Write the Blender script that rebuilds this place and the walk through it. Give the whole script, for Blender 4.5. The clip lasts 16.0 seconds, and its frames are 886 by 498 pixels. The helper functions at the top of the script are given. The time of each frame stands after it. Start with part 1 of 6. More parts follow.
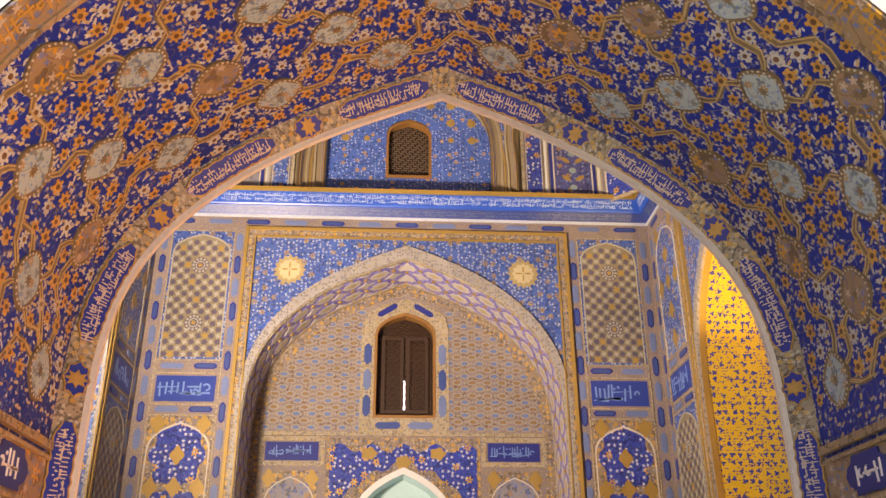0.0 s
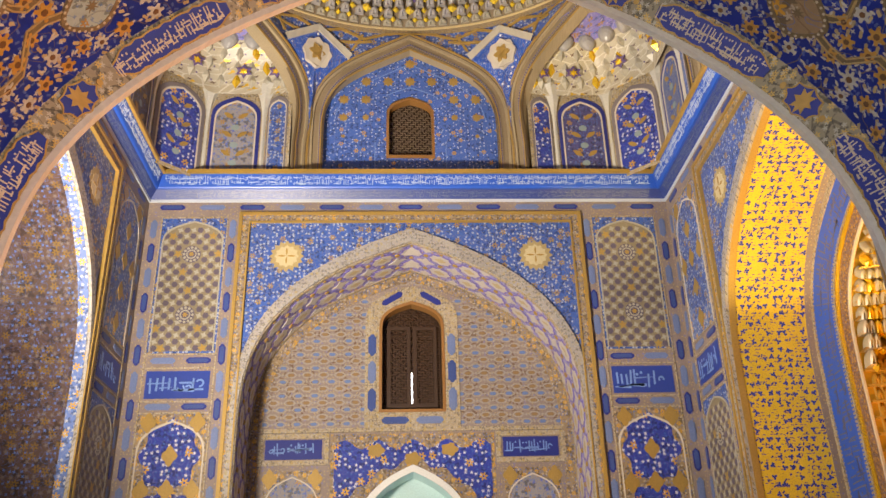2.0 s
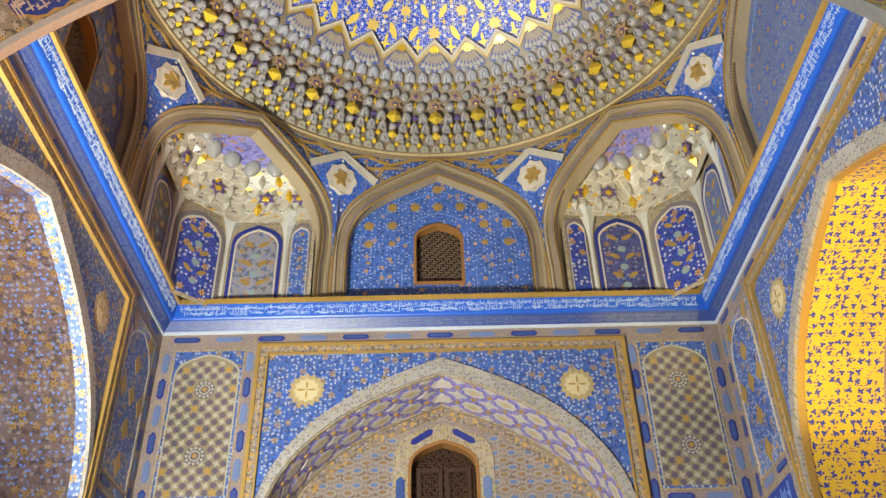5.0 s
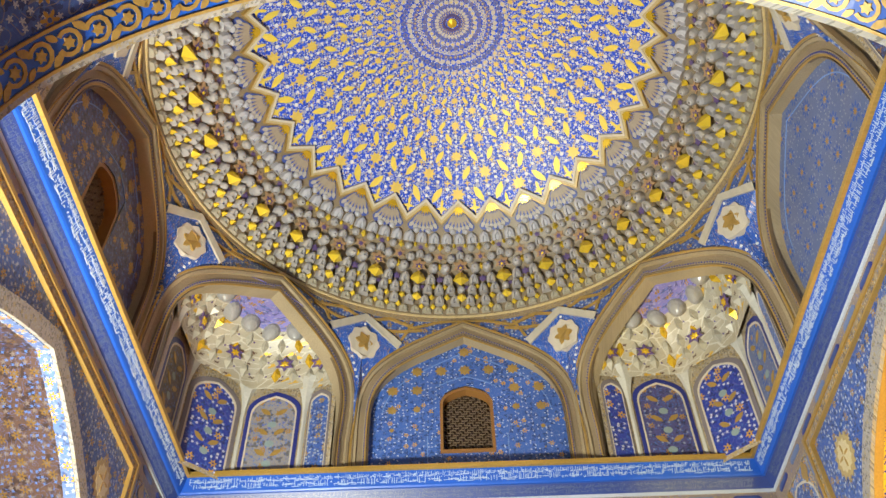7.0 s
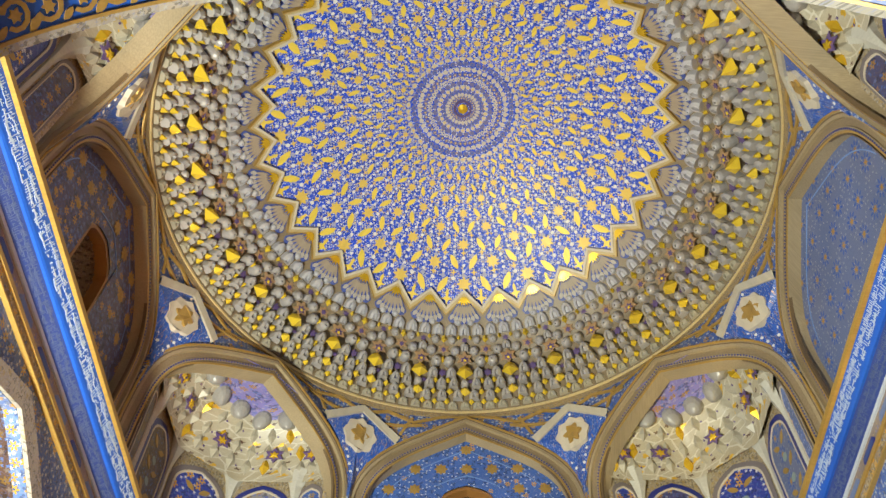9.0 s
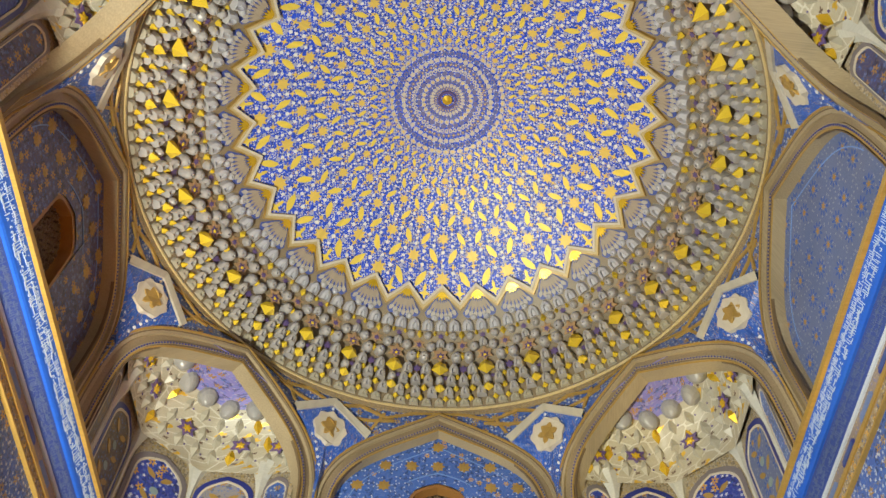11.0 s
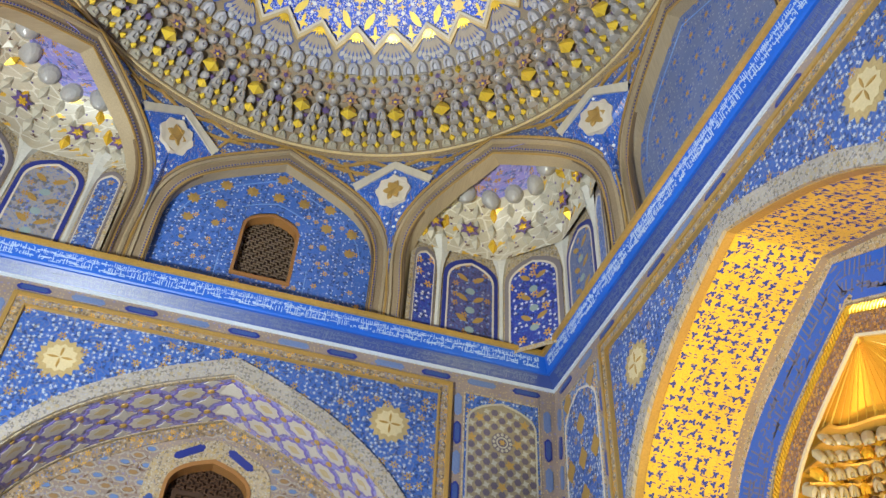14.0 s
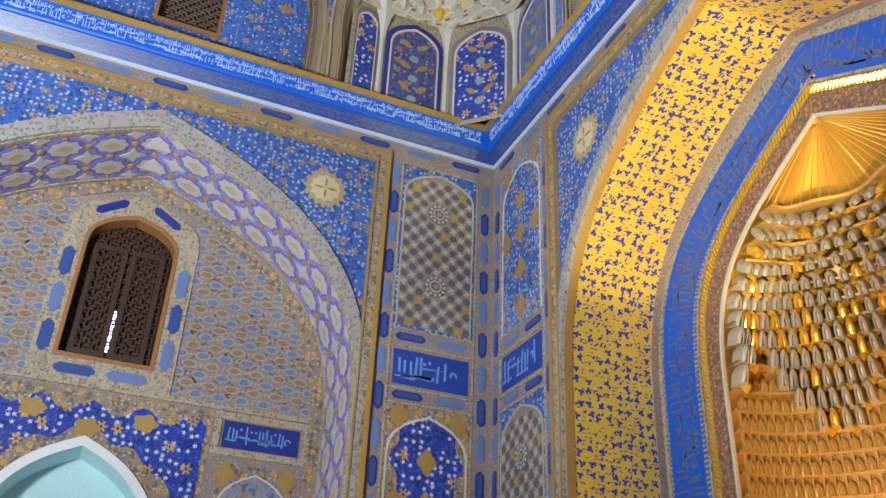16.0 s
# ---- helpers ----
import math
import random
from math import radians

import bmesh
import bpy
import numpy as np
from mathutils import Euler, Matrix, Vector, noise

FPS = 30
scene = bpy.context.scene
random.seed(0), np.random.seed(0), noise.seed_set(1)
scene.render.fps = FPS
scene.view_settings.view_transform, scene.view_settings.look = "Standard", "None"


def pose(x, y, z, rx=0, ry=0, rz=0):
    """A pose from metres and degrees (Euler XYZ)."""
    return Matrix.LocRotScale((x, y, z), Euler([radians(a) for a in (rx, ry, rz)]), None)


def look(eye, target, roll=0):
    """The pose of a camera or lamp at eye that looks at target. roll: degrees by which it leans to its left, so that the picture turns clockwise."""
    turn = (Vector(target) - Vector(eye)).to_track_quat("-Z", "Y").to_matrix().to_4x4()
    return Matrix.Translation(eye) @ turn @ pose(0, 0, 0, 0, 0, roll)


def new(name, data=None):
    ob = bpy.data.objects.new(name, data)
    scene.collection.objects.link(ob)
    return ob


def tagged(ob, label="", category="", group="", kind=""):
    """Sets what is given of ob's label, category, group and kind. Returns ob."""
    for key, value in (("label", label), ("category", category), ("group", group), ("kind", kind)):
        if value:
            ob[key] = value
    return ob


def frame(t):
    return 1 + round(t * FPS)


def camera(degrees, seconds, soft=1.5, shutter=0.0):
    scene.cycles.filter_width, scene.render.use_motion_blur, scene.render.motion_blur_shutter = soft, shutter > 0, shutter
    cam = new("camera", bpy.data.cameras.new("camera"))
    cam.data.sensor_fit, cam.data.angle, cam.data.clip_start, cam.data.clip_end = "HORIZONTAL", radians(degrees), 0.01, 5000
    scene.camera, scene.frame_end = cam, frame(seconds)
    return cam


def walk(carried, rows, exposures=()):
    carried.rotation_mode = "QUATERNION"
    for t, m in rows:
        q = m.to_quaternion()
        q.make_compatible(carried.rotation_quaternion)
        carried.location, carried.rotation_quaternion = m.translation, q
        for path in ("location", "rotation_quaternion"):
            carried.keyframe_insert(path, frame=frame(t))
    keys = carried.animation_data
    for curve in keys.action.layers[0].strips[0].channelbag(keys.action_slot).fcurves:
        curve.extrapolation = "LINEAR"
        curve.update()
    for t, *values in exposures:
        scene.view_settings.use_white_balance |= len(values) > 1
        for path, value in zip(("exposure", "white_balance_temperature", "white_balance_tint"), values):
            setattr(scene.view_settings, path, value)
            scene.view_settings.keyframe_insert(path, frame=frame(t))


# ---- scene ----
import collections

cam = camera(54.4, 16.0, soft=1.5)
METRES, EYE, TILT, LEAN, TURN = 6.5, 1.5, 0.0, 0.0, -3.5
ROWS = [
    (0.0, 0.0, 0.0, 0.0, 0.11, 24.67, 0.24),
    (0.5, 0.0015, 0.0337, 0.0004, 0.25, 24.73, 0.38),
    (1.0, 0.0024, 0.0845, -0.0028, 0.34, 24.76, 0.6),
    (1.5, -0.0024, 0.1367, -0.0006, 0.47, 24.98, 0.72),
    (2.0, -0.0023, 0.2007, -0.0022, 1.12, 25.25, 1.43),
    (2.5, -0.0014, 0.2496, -0.0014, 1.25, 25.41, 1.49),
    (3.0, -0.0031, 0.2996, 0.0021, 1.62, 28.21, 1.45),
    (3.5, -0.0013, 0.3281, 0.0047, 1.96, 30.61, 1.42),
    (4.0, 0.0064, 0.3523, 0.0069, 2.56, 33.28, 1.25),
    (6.5, -0.0112, 0.5251, 0.01, 5.09, 42.66, 1.32),
    (7.0, -0.0162, 0.5662, 0.0185, 5.52, 48.38, 0.94),
    (7.5, -0.0208, 0.6051, 0.0219, 5.73, 51.96, 0.78),
    (8.0, -0.0231, 0.6459, 0.024, 5.53, 53.74, 0.36),
    (8.5, -0.0275, 0.6877, 0.0226, 4.68, 55.33, -0.31),
    (9.0, -0.0318, 0.7334, 0.0244, 4.37, 56.87, -0.34),
    (11.5, -0.0195, 0.8244, 0.0319, 1.68, 57.86, -0.64),
    (12.0, -0.0188, 0.8304, 0.0307, 1.49, 53.86, -0.81),
    (12.5, -0.0045, 0.8374, 0.028, 0.35, 50.57, -1.94),
    (13.0, 0.0044, 0.8405, 0.0279, -3.83, 47.56, -3.02),
    (13.5, 0.0098, 0.8424, 0.0306, -8.64, 45.35, -2.61),
    (14.0, 0.0119, 0.8441, 0.0294, -13.59, 42.46, -2.63),
    (14.5, 0.008, 0.8516, 0.0291, -16.32, 39.6, -2.35),
    (15.0, 0.0018, 0.8781, 0.0268, -17.64, 34.81, -1.3),
    (15.5, 0.003, 0.9158, 0.0231, -18.32, 31.58, -1.35),
    (16.0, -0.0017, 0.9643, 0.0167, -19.7, 29.38, -2.35),
]
EXPOSURES = [(0.0, 0.2, 8000, 24), (1.0, 0.15, 7800, 20), (2.5, 0.1, 6800, 12), (3.5, 0.1, 6200, 7), (6.5, 0.1, 6300, 2), (9.0, -0.05, 6600, -2), (12.0, -0.05, 6500, 0), (14.0, 0.0, 5600, 2), (16.0, -0.1, 5200, 8)]
walk(cam, [(t, pose(0, 0, EYE, TILT, LEAN, TURN) @ pose(METRES * x, METRES * y, METRES * z, 90 + pitch, roll, yaw)) for t, x, y, z, yaw, pitch, roll in ROWS], EXPOSURES)

# ---- light ----
world = bpy.data.worlds.new("sky")
scene.world = world
world.use_nodes = True
_sky = world.node_tree.nodes.new("ShaderNodeTexSky")
_sky.sky_type, _sky.sun_disc = "NISHITA", False
_sky.sun_elevation, _sky.sun_rotation = radians(66), radians(160)
world.node_tree.links.new(_sky.outputs[0], world.node_tree.nodes["Background"].inputs[0])
world.node_tree.nodes["Background"].inputs[1].default_value = 0.15


def area(name, eye, target, size, watts, colour):
    lamp = bpy.data.lights.new(name, "AREA")
    lamp.shape, lamp.size, lamp.energy, lamp.color = "DISK", size, watts, colour
    ob = new(name, lamp)
    ob.matrix_world = look(eye, target)
    return ob


def spot(name, eye, target, degrees, watts, colour, blend=0.6, radius=0.12):
    lamp = bpy.data.lights.new(name, "SPOT")
    lamp.spot_size, lamp.spot_blend, lamp.energy, lamp.color = radians(degrees), blend, watts, colour
    lamp.shadow_soft_size = radius
    ob = new(name, lamp)
    ob.matrix_world = look(eye, target)
    return ob


NEUTRAL, WARM = (1.0, 0.95, 0.83), (1.0, 0.76, 0.18)
_sun = bpy.data.lights.new("sun", "SUN")
_sun.energy, _sun.angle, _sun.color = 4.2, radians(0.5), (1.0, 0.95, 0.87)
_el, _az = radians(66), radians(160)
new("sun", _sun).matrix_world = look((0, 0, 20), Vector((0, 0, 20)) - 10 * Vector((math.sin(_az) * math.cos(_el), math.cos(_az) * math.cos(_el), math.sin(_el))))
spot("floor_flood_main", (-4.5, 8.8, 2.7), (1.4, 14.0, 13.4), 140, 9600, NEUTRAL, 1.0, 0.5)
spot("recess_flood_east", (6.35, 9.1, 2.9), (6.35, 13.5, 8.2), 38, 1250, WARM, 0.35, 0.12)
spot("floor_flood_east", (4.9, 10.4, 0.6), (-5.2, 12.0, 10.6), 40, 1900, (1.0, 0.36, 0.07), 0.7, 0.2)
area("floor_flood_west", (-5.7, 8.9, 0.5), (-5.5, 14.0, 8.0), 0.4, 22, (1.0, 0.62, 0.26))
spot("niche_flood", (6.7, 11.9, 1.2), (8.2, 11.9, 6.4), 84, 1050, (1.0, 0.46, 0.06), 0.7, 0.15)
area("mihrab_lamp", (0.28, 19.1, 1.0), (0.28, 19.5, 4.5), 0.4, 8, (0.75, 0.97, 1.0))
spot("portal_lamp", (1.3, 3.5, 0.4), (-1.5, 3.8, 4.0), 78, 420, (1.0, 0.36, 0.05), 0.8, 0.1)

# ---- materials ----
SKY, GOLD, CREAM, WHITE = (0.07, 0.18, 0.52), (0.72, 0.40, 0.05), (0.60, 0.53, 0.43), (0.78, 0.77, 0.74)
PURPLE, OCHRE = (0.11, 0.07, 0.20), (0.50, 0.28, 0.06)


class Shade:
    """A small builder of node materials; coordinates are UV in metres."""

    def __init__(self, name, rough=0.45, metal=0.0):
        self.mat = bpy.data.materials.new(name)
        self.mat.use_nodes = True
        self.tree = self.mat.node_tree
        self.bsdf = self.tree.nodes["Principled BSDF"]
        self.bsdf.inputs["Roughness"].default_value = rough
        self.bsdf.inputs["Metallic"].default_value = metal
        self.uv = self.tree.nodes.new("ShaderNodeTexCoord").outputs["UV"]
        self.relief = None
        self.gold = None

    def put(self, socket, value):
        if isinstance(value, (int, float)):
            socket.default_value = value
        elif isinstance(value, tuple):
            socket.default_value = (*value, 1.0) if len(socket.default_value) == 4 else value
        else:
            self.tree.links.new(value, socket)

    def math(self, op, a, b=0.0, c=0.0):
        n = self.tree.nodes.new("ShaderNodeMath")
        n.operation = op
        for s, v in zip(n.inputs, (a, b, c)):
            self.put(s, v)
        return n.outputs[0]

    def vec(self, op, a, b=(0.0, 0.0, 0.0), scale=1.0):
        n = self.tree.nodes.new("ShaderNodeVectorMath")
        n.operation = op
        self.put(n.inputs[0], a)
        self.put(n.inputs[1], b)
        if op == "SCALE":
            n.inputs["Scale"].default_value = scale
        return n.outputs["Value"] if op in ("LENGTH", "DOT_PRODUCT") else n.outputs["Vector"]

    def xyz(self, v):
        n = self.tree.nodes.new("ShaderNodeSeparateXYZ")
        self.put(n.inputs[0], v)
        return n.outputs

    def mix(self, f, a, b, mode="MIX"):
        n = self.tree.nodes.new("ShaderNodeMix")
        n.data_type, n.blend_type = "RGBA", mode
        self.put(n.inputs[0], f)
        self.put(n.inputs[6], a)
        self.put(n.inputs[7], b)
        return n.outputs[2]

    def noise(self, scale, detail=3.0, off=0.0):
        n = self.tree.nodes.new("ShaderNodeTexNoise")
        n.noise_dimensions = "2D"
        self.put(n.inputs["Vector"], self.vec("ADD", self.uv, (off, off * 1.7, 0.0)))
        n.inputs["Scale"].default_value, n.inputs["Detail"].default_value = scale, detail
        return n.outputs["Fac"]

    def flowers(self, scale, lo, hi, size, petals, seed=0.0, loose=0.8, stretch=(1.0, 1.0), hole=0.0):
        """A mask of petalled blossoms, one to a cell of 1/scale metres, in a share lo..hi of the cells."""
        v = self.vec("ADD", self.vec("MULTIPLY", self.uv, (scale * stretch[0], scale * stretch[1], 0.0)), (seed, seed * 2.3, 0.0))
        n = self.tree.nodes.new("ShaderNodeTexVoronoi")
        n.voronoi_dimensions = "2D"
        self.put(n.inputs["Vector"], v)
        n.inputs["Scale"].default_value, n.inputs["Randomness"].default_value = 1.0, loose
        d = self.vec("SUBTRACT", v, n.outputs["Position"])
        x = self.xyz(d)
        rnd = self.xyz(n.outputs["Color"])[0]
        ang = self.math("ARCTAN2", x[1], x[0])
        wave = self.math("COSINE", self.math("MULTIPLY_ADD", ang, float(petals), self.math("MULTIPLY", rnd, 6.28)))
        r = self.vec("LENGTH", self.vec("MULTIPLY", d, (1.0, 1.0, 0.0)))
        m = self.math("LESS_THAN", r, self.math("MULTIPLY_ADD", wave, 0.3 * size, 0.7 * size))
        m = self.math("MULTIPLY", m, self.math("GREATER_THAN", rnd, lo))
        m = self.math("MULTIPLY", m, self.math("LESS_THAN", rnd, hi))
        if hole:
            m = self.math("MULTIPLY", m, self.math("GREATER_THAN", r, hole))
        return m

    def vines(self, scale, turns, width, off=0.0):
        f = self.math("FRACT", self.math("MULTIPLY", self.noise(scale, 0.5, off), turns))
        return self.math("LESS_THAN", f, width)

    def layer(self, col, mask, colour, gold=False, strength=1.0):
        if strength != 1.0:
            mask = self.math("MULTIPLY", mask, strength)
        self.relief = mask if self.relief is None else self.math("MAXIMUM", self.relief, mask)
        if gold:
            self.gold = mask if self.gold is None else self.math("MAXIMUM", self.gold, mask)
        return self.mix(mask, col, colour)

    def finish(self, col, wear=0.25, bump=0.12, gilt=0.45):
        big = self.noise(0.8, 4.0, 3.0)
        fine = self.noise(34.0, 3.0, 7.0)
        fade = self.math("MULTIPLY_ADD", big, wear, 1.0 - wear * 0.62)
        fade = self.math("MULTIPLY", fade, self.math("MULTIPLY_ADD", fine, wear * 0.9, 1.0 - wear * 0.45))
        n = self.tree.nodes.new("ShaderNodeCombineXYZ")
        for s in n.inputs:
            self.put(s, fade)
        self.put(self.bsdf.inputs["Base Color"], self.mix(1.0, col, n.outputs[0], "MULTIPLY"))
        h = self.math("MULTIPLY", fine, 0.5)
        if self.relief is not None:
            h = self.math("ADD", h, self.relief)
        b = self.tree.nodes.new("ShaderNodeBump")
        b.inputs["Strength"].default_value, b.inputs["Distance"].default_value = bump, 0.01
        self.put(b.inputs["Height"], h)
        self.put(self.bsdf.inputs["Normal"], b.outputs[0])
        if self.gold is not None:
            self.put(self.bsdf.inputs["Metallic"], self.math("MULTIPLY", self.gold, gilt))
        return self.mat


def plain(name, colour, rough=0.5, metal=0.0, wear=0.3, bump=0.15):
    return Shade(name, rough, metal).finish(colour, wear, bump)


def painted_floral(name, base, vine, gold, pale, gold_scale=4.0, gold_share=0.5, pale_scale=9.0, pale_share=0.6, pale_size=0.3, gold_size=0.36, rough=0.35, second=SKY):
    s = Shade(name, rough)
    col = s.mix(s.noise(1.4, 2.0, 11.0), base, tuple(c * 1.5 for c in base))
    col = s.mix(s.math("MULTIPLY", s.flowers(pale_scale * 0.8, 0.2, 0.75, 0.5, 3, 31.0), 0.75), col, tuple(c * 0.4 for c in base))
    col = s.layer(col, s.vines(5.0, 5.0, 0.13), vine, strength=0.6)
    col = s.layer(col, s.vines(8.0, 4.0, 0.07, 17.0), second, strength=0.5)
    col = s.layer(col, s.flowers(pale_scale * 1.4, 0.3, 0.8, 0.3, 4, 5.0), second, strength=0.7)
    col = s.layer(col, s.flowers(pale_scale, 1.0 - pale_share, 1.0, pale_size, 5, 1.0), pale)
    col = s.layer(col, s.flowers(gold_scale, 1.0 - gold_share, 1.0, gold_size, 6, 9.0, hole=0.09), gold, gold=True)
    return s.finish(col)


SPANDREL = painted_floral("blue_floral_painting", (0.038, 0.085, 0.31), (0.30, 0.25, 0.17), (0.46, 0.29, 0.07), (0.44, 0.48, 0.56), 5.0, 0.4, 12.0, 0.62, 0.34)
UPPER = painted_floral("blue_dotted_painting", (0.045, 0.105, 0.37), (0.2, 0.24, 0.5), GOLD, (0.55, 0.6, 0.75), 6.0, 0.12, 12.0, 0.5, 0.26)
DOME_BLUE = painted_floral("dome_blue_floral", (0.008, 0.055, 0.56), (0.4, 0.42, 0.5), (0.72, 0.47, 0.06), (0.72, 0.72, 0.72), 11.0, 0.3, 19.0, 0.66, 0.38, 0.28, rough=0.5, second=(0.10, 0.16, 0.55))
CLOUD = painted_floral("dark_blue_blossom", (0.02, 0.035, 0.26), (0.14, 0.14, 0.42), GOLD, (0.62, 0.62, 0.7), 4.0, 0.3, 9.0, 0.55, 0.32)
NICHE_GREY = painted_floral("grey_floral_painting", (0.24, 0.22, 0.22), (0.12, 0.14, 0.32), OCHRE, (0.12, 0.16, 0.5), 5.0, 0.4, 8.0, 0.4, 0.3)
# darkened blue painting: the shade of dim niches is put into its colour
NICHE_SHADED = painted_floral("shaded_blue_floral", (0.055, 0.05, 0.13), (0.16, 0.12, 0.08), OCHRE, (0.13, 0.17, 0.36), 5.0, 0.5, 8.0, 0.5, 0.34)
TAN_FLORAL = painted_floral("tan_floral_painting", (0.26, 0.185, 0.105), (0.2, 0.12, 0.06), GOLD, (0.5, 0.42, 0.32), 7.0, 0.5, 12.0, 0.5, 0.3)
# brown of the west recess; also stands for shadow on two squinch panels
BROWN_SHADE_FLORAL = painted_floral("brown_and_shaded_floral", (0.07, 0.04, 0.03), (0.04, 0.03, 0.05), (0.22, 0.13, 0.03), (0.15, 0.12, 0.11), 5.0, 0.5, 8.0, 0.6, 0.32)
PALE_BORDER = painted_floral("pale_blue_border", (0.10, 0.15, 0.34), (0.26, 0.28, 0.4), GOLD, (0.46, 0.47, 0.5), 5.0, 0.75, 11.0, 0.8, 0.34)


def vault_paint():
    s = Shade("deep_blue_vault_painting", 0.5)
    col = s.mix(s.noise(1.6, 3.0, 2.0), (0.002, 0.016, 0.20), (0.004, 0.032, 0.40))
    col = s.layer(col, s.vines(7.0, 4.0, 0.06), (0.22, 0.16, 0.08), strength=0.8)
    col = s.layer(col, s.flowers(26.0, 0.45, 1.0, 0.32, 2, 2.0), (0.12, 0.18, 0.44), strength=0.8)
    col = s.layer(col, s.flowers(21.0, 0.5, 1.0, 0.34, 2, 4.0, stretch=(1.0, 0.75)), (0.48, 0.38, 0.20))
    col = s.layer(col, s.flowers(24.0, 0.72, 1.0, 0.3, 4, 17.0), (0.5, 0.5, 0.46))
    return s.finish(col, 0.4, 0.2, 0.25)


def net_shell():
    """Cream plaster with a raised net of ribs and dark dots in its meshes."""
    s = Shade("netted_cream_plaster", 0.4)
    col = s.mix(s.noise(3.0, 3.0, 2.0), (0.36, 0.30, 0.20), (0.50, 0.46, 0.38))
    n = s.tree.nodes.new("ShaderNodeTexVoronoi")
    n.voronoi_dimensions, n.feature = "2D", "DISTANCE_TO_EDGE"
    s.put(n.inputs["Vector"], s.uv)
    n.inputs["Scale"].default_value = 4.2
    col = s.layer(col, s.math("LESS_THAN", n.outputs["Distance"], 0.05), (0.58, 0.54, 0.45))
    col = s.layer(col, s.flowers(4.2, 0.0, 0.55, 0.17, 4), (0.12, 0.07, 0.05))
    col = s.layer(col, s.flowers(6.0, 0.84, 1.0, 0.4, 3, 8.0), (0.70, 0.44, 0.06), gold=True)
    return s.finish(col, 0.3, 0.4)


def ring_paint():
    """Dusty blue painting with blue rings and small gilt dots."""
    s = Shade("dusty_blue_ring_painting", 0.5)
    col = s.mix(s.noise(1.0, 3.0, 2.0), (0.16, 0.18, 0.30), (0.10, 0.15, 0.34))
    col = s.layer(col, s.flowers(12.0, 0.4, 1.0, 0.26, 4, 3.0), (0.36, 0.36, 0.42), strength=0.7)
    col = s.layer(col, s.flowers(2.2, 0.0, 1.0, 0.34, 9, 5.0, loose=0.3, hole=0.17), (0.03, 0.09, 0.40))
    col = s.layer(col, s.flowers(2.2, 0.0, 1.0, 0.13, 6, 5.0, loose=0.3), OCHRE, gold=True)
    return s.finish(col, 0.35)


def gold_soffit():
    s = Shade("gilded_soffit", 0.36)
    col = s.mix(s.noise(2.5, 3.0, 2.0), (0.66, 0.43, 0.03), (0.80, 0.55, 0.055))
    col = s.layer(col, s.vines(9.0, 4.0, 0.05), (0.30, 0.15, 0.10), strength=0.7)
    col = s.layer(col, s.flowers(19.0, 0.3, 0.7, 0.34, 2, 6.0, stretch=(1.0, 0.7)), (0.16, 0.09, 0.26))
    col = s.layer(col, s.flowers(15.0, 0.55, 0.85, 0.36, 2, 16.0, stretch=(0.7, 1.0)), (0.05, 0.05, 0.30))
    col = s.layer(col, s.flowers(6.5, 0.2, 1.0, 0.33, 3, 3.0, loose=0.5), (0.025, 0.045, 0.36))
    return s.finish(col, 0.25, 0.15)


def rosy_tan():
    s = Shade("rosy_tan_wall", 0.5)
    col = s.mix(s.noise(3.0, 3.0, 2.0), (0.225, 0.17, 0.15), (0.32, 0.25, 0.22))
    col = s.layer(col, s.flowers(16.0, 0.4, 1.0, 0.24, 4, 3.0), (0.56, 0.42, 0.16), strength=0.7)
    col = s.layer(col, s.flowers(10.0, 0.75, 1.0, 0.3, 5, 8.0), (0.2, 0.19, 0.36), strength=0.7)
    return s.finish(col, 0.3, 0.12)


VAULT, SOFFIT_GOLD, ROSY, NET, RINGS = vault_paint(), gold_soffit(), rosy_tan(), net_shell(), ring_paint()
SAGE_FLORAL = painted_floral("grey_green_medallion", (0.30, 0.38, 0.38), (0.22, 0.24, 0.22), OCHRE, (0.40, 0.49, 0.50), 14.0, 0.4, 22.0, 0.5)
LEAF = plain("gold_leaf", (0.93, 0.60, 0.05), 0.24, 0.62)
LEAFDARK = plain("old_gold", (0.46, 0.29, 0.08), 0.42, 0.3, 0.5)
DOMELEAF = plain("dome_gold", (0.88, 0.66, 0.10), 0.45, 0.12)
TANBAND = painted_floral("tan_ornamented_moulding", (0.27, 0.20, 0.115), (0.15, 0.10, 0.05), (0.48, 0.31, 0.08), (0.40, 0.33, 0.22), 12.0, 0.45, 22.0, 0.6, 0.32, rough=0.5, second=(0.2, 0.17, 0.18))
STONE = painted_floral("pale_ornamented_moulding", (0.34, 0.265, 0.165), (0.20, 0.155, 0.09), (0.46, 0.33, 0.12), (0.47, 0.43, 0.35), 10.0, 0.45, 19.0, 0.6, 0.32, rough=0.5, second=(0.24, 0.24, 0.32))
CREAMP = plain("cream_paint", CREAM, 0.5)
WHITEP = plain("white_paint", WHITE, 0.5)
PLASTER = plain("white_plaster", (0.8, 0.79, 0.76), 0.8, 0, 0.15)
BLUEP = plain("ultramarine_paint", (0.02, 0.10, 0.52), 0.35)
BLUED = plain("dark_blue_paint", (0.025, 0.035, 0.22), 0.35)
SKYP = plain("pale_blue_paint", (0.17, 0.29, 0.62), 0.4)
PALEBLUE = plain("soft_blue_paint", (0.15, 0.20, 0.38), 0.45, 0, 0.5)
LAVP = painted_floral("lavender_painting", (0.20, 0.17, 0.42), (0.34, 0.3, 0.5), OCHRE, (0.36, 0.32, 0.5), 8.0, 0.3, 16.0, 0.5)
PURP = plain("plum_paint", PURPLE, 0.45)
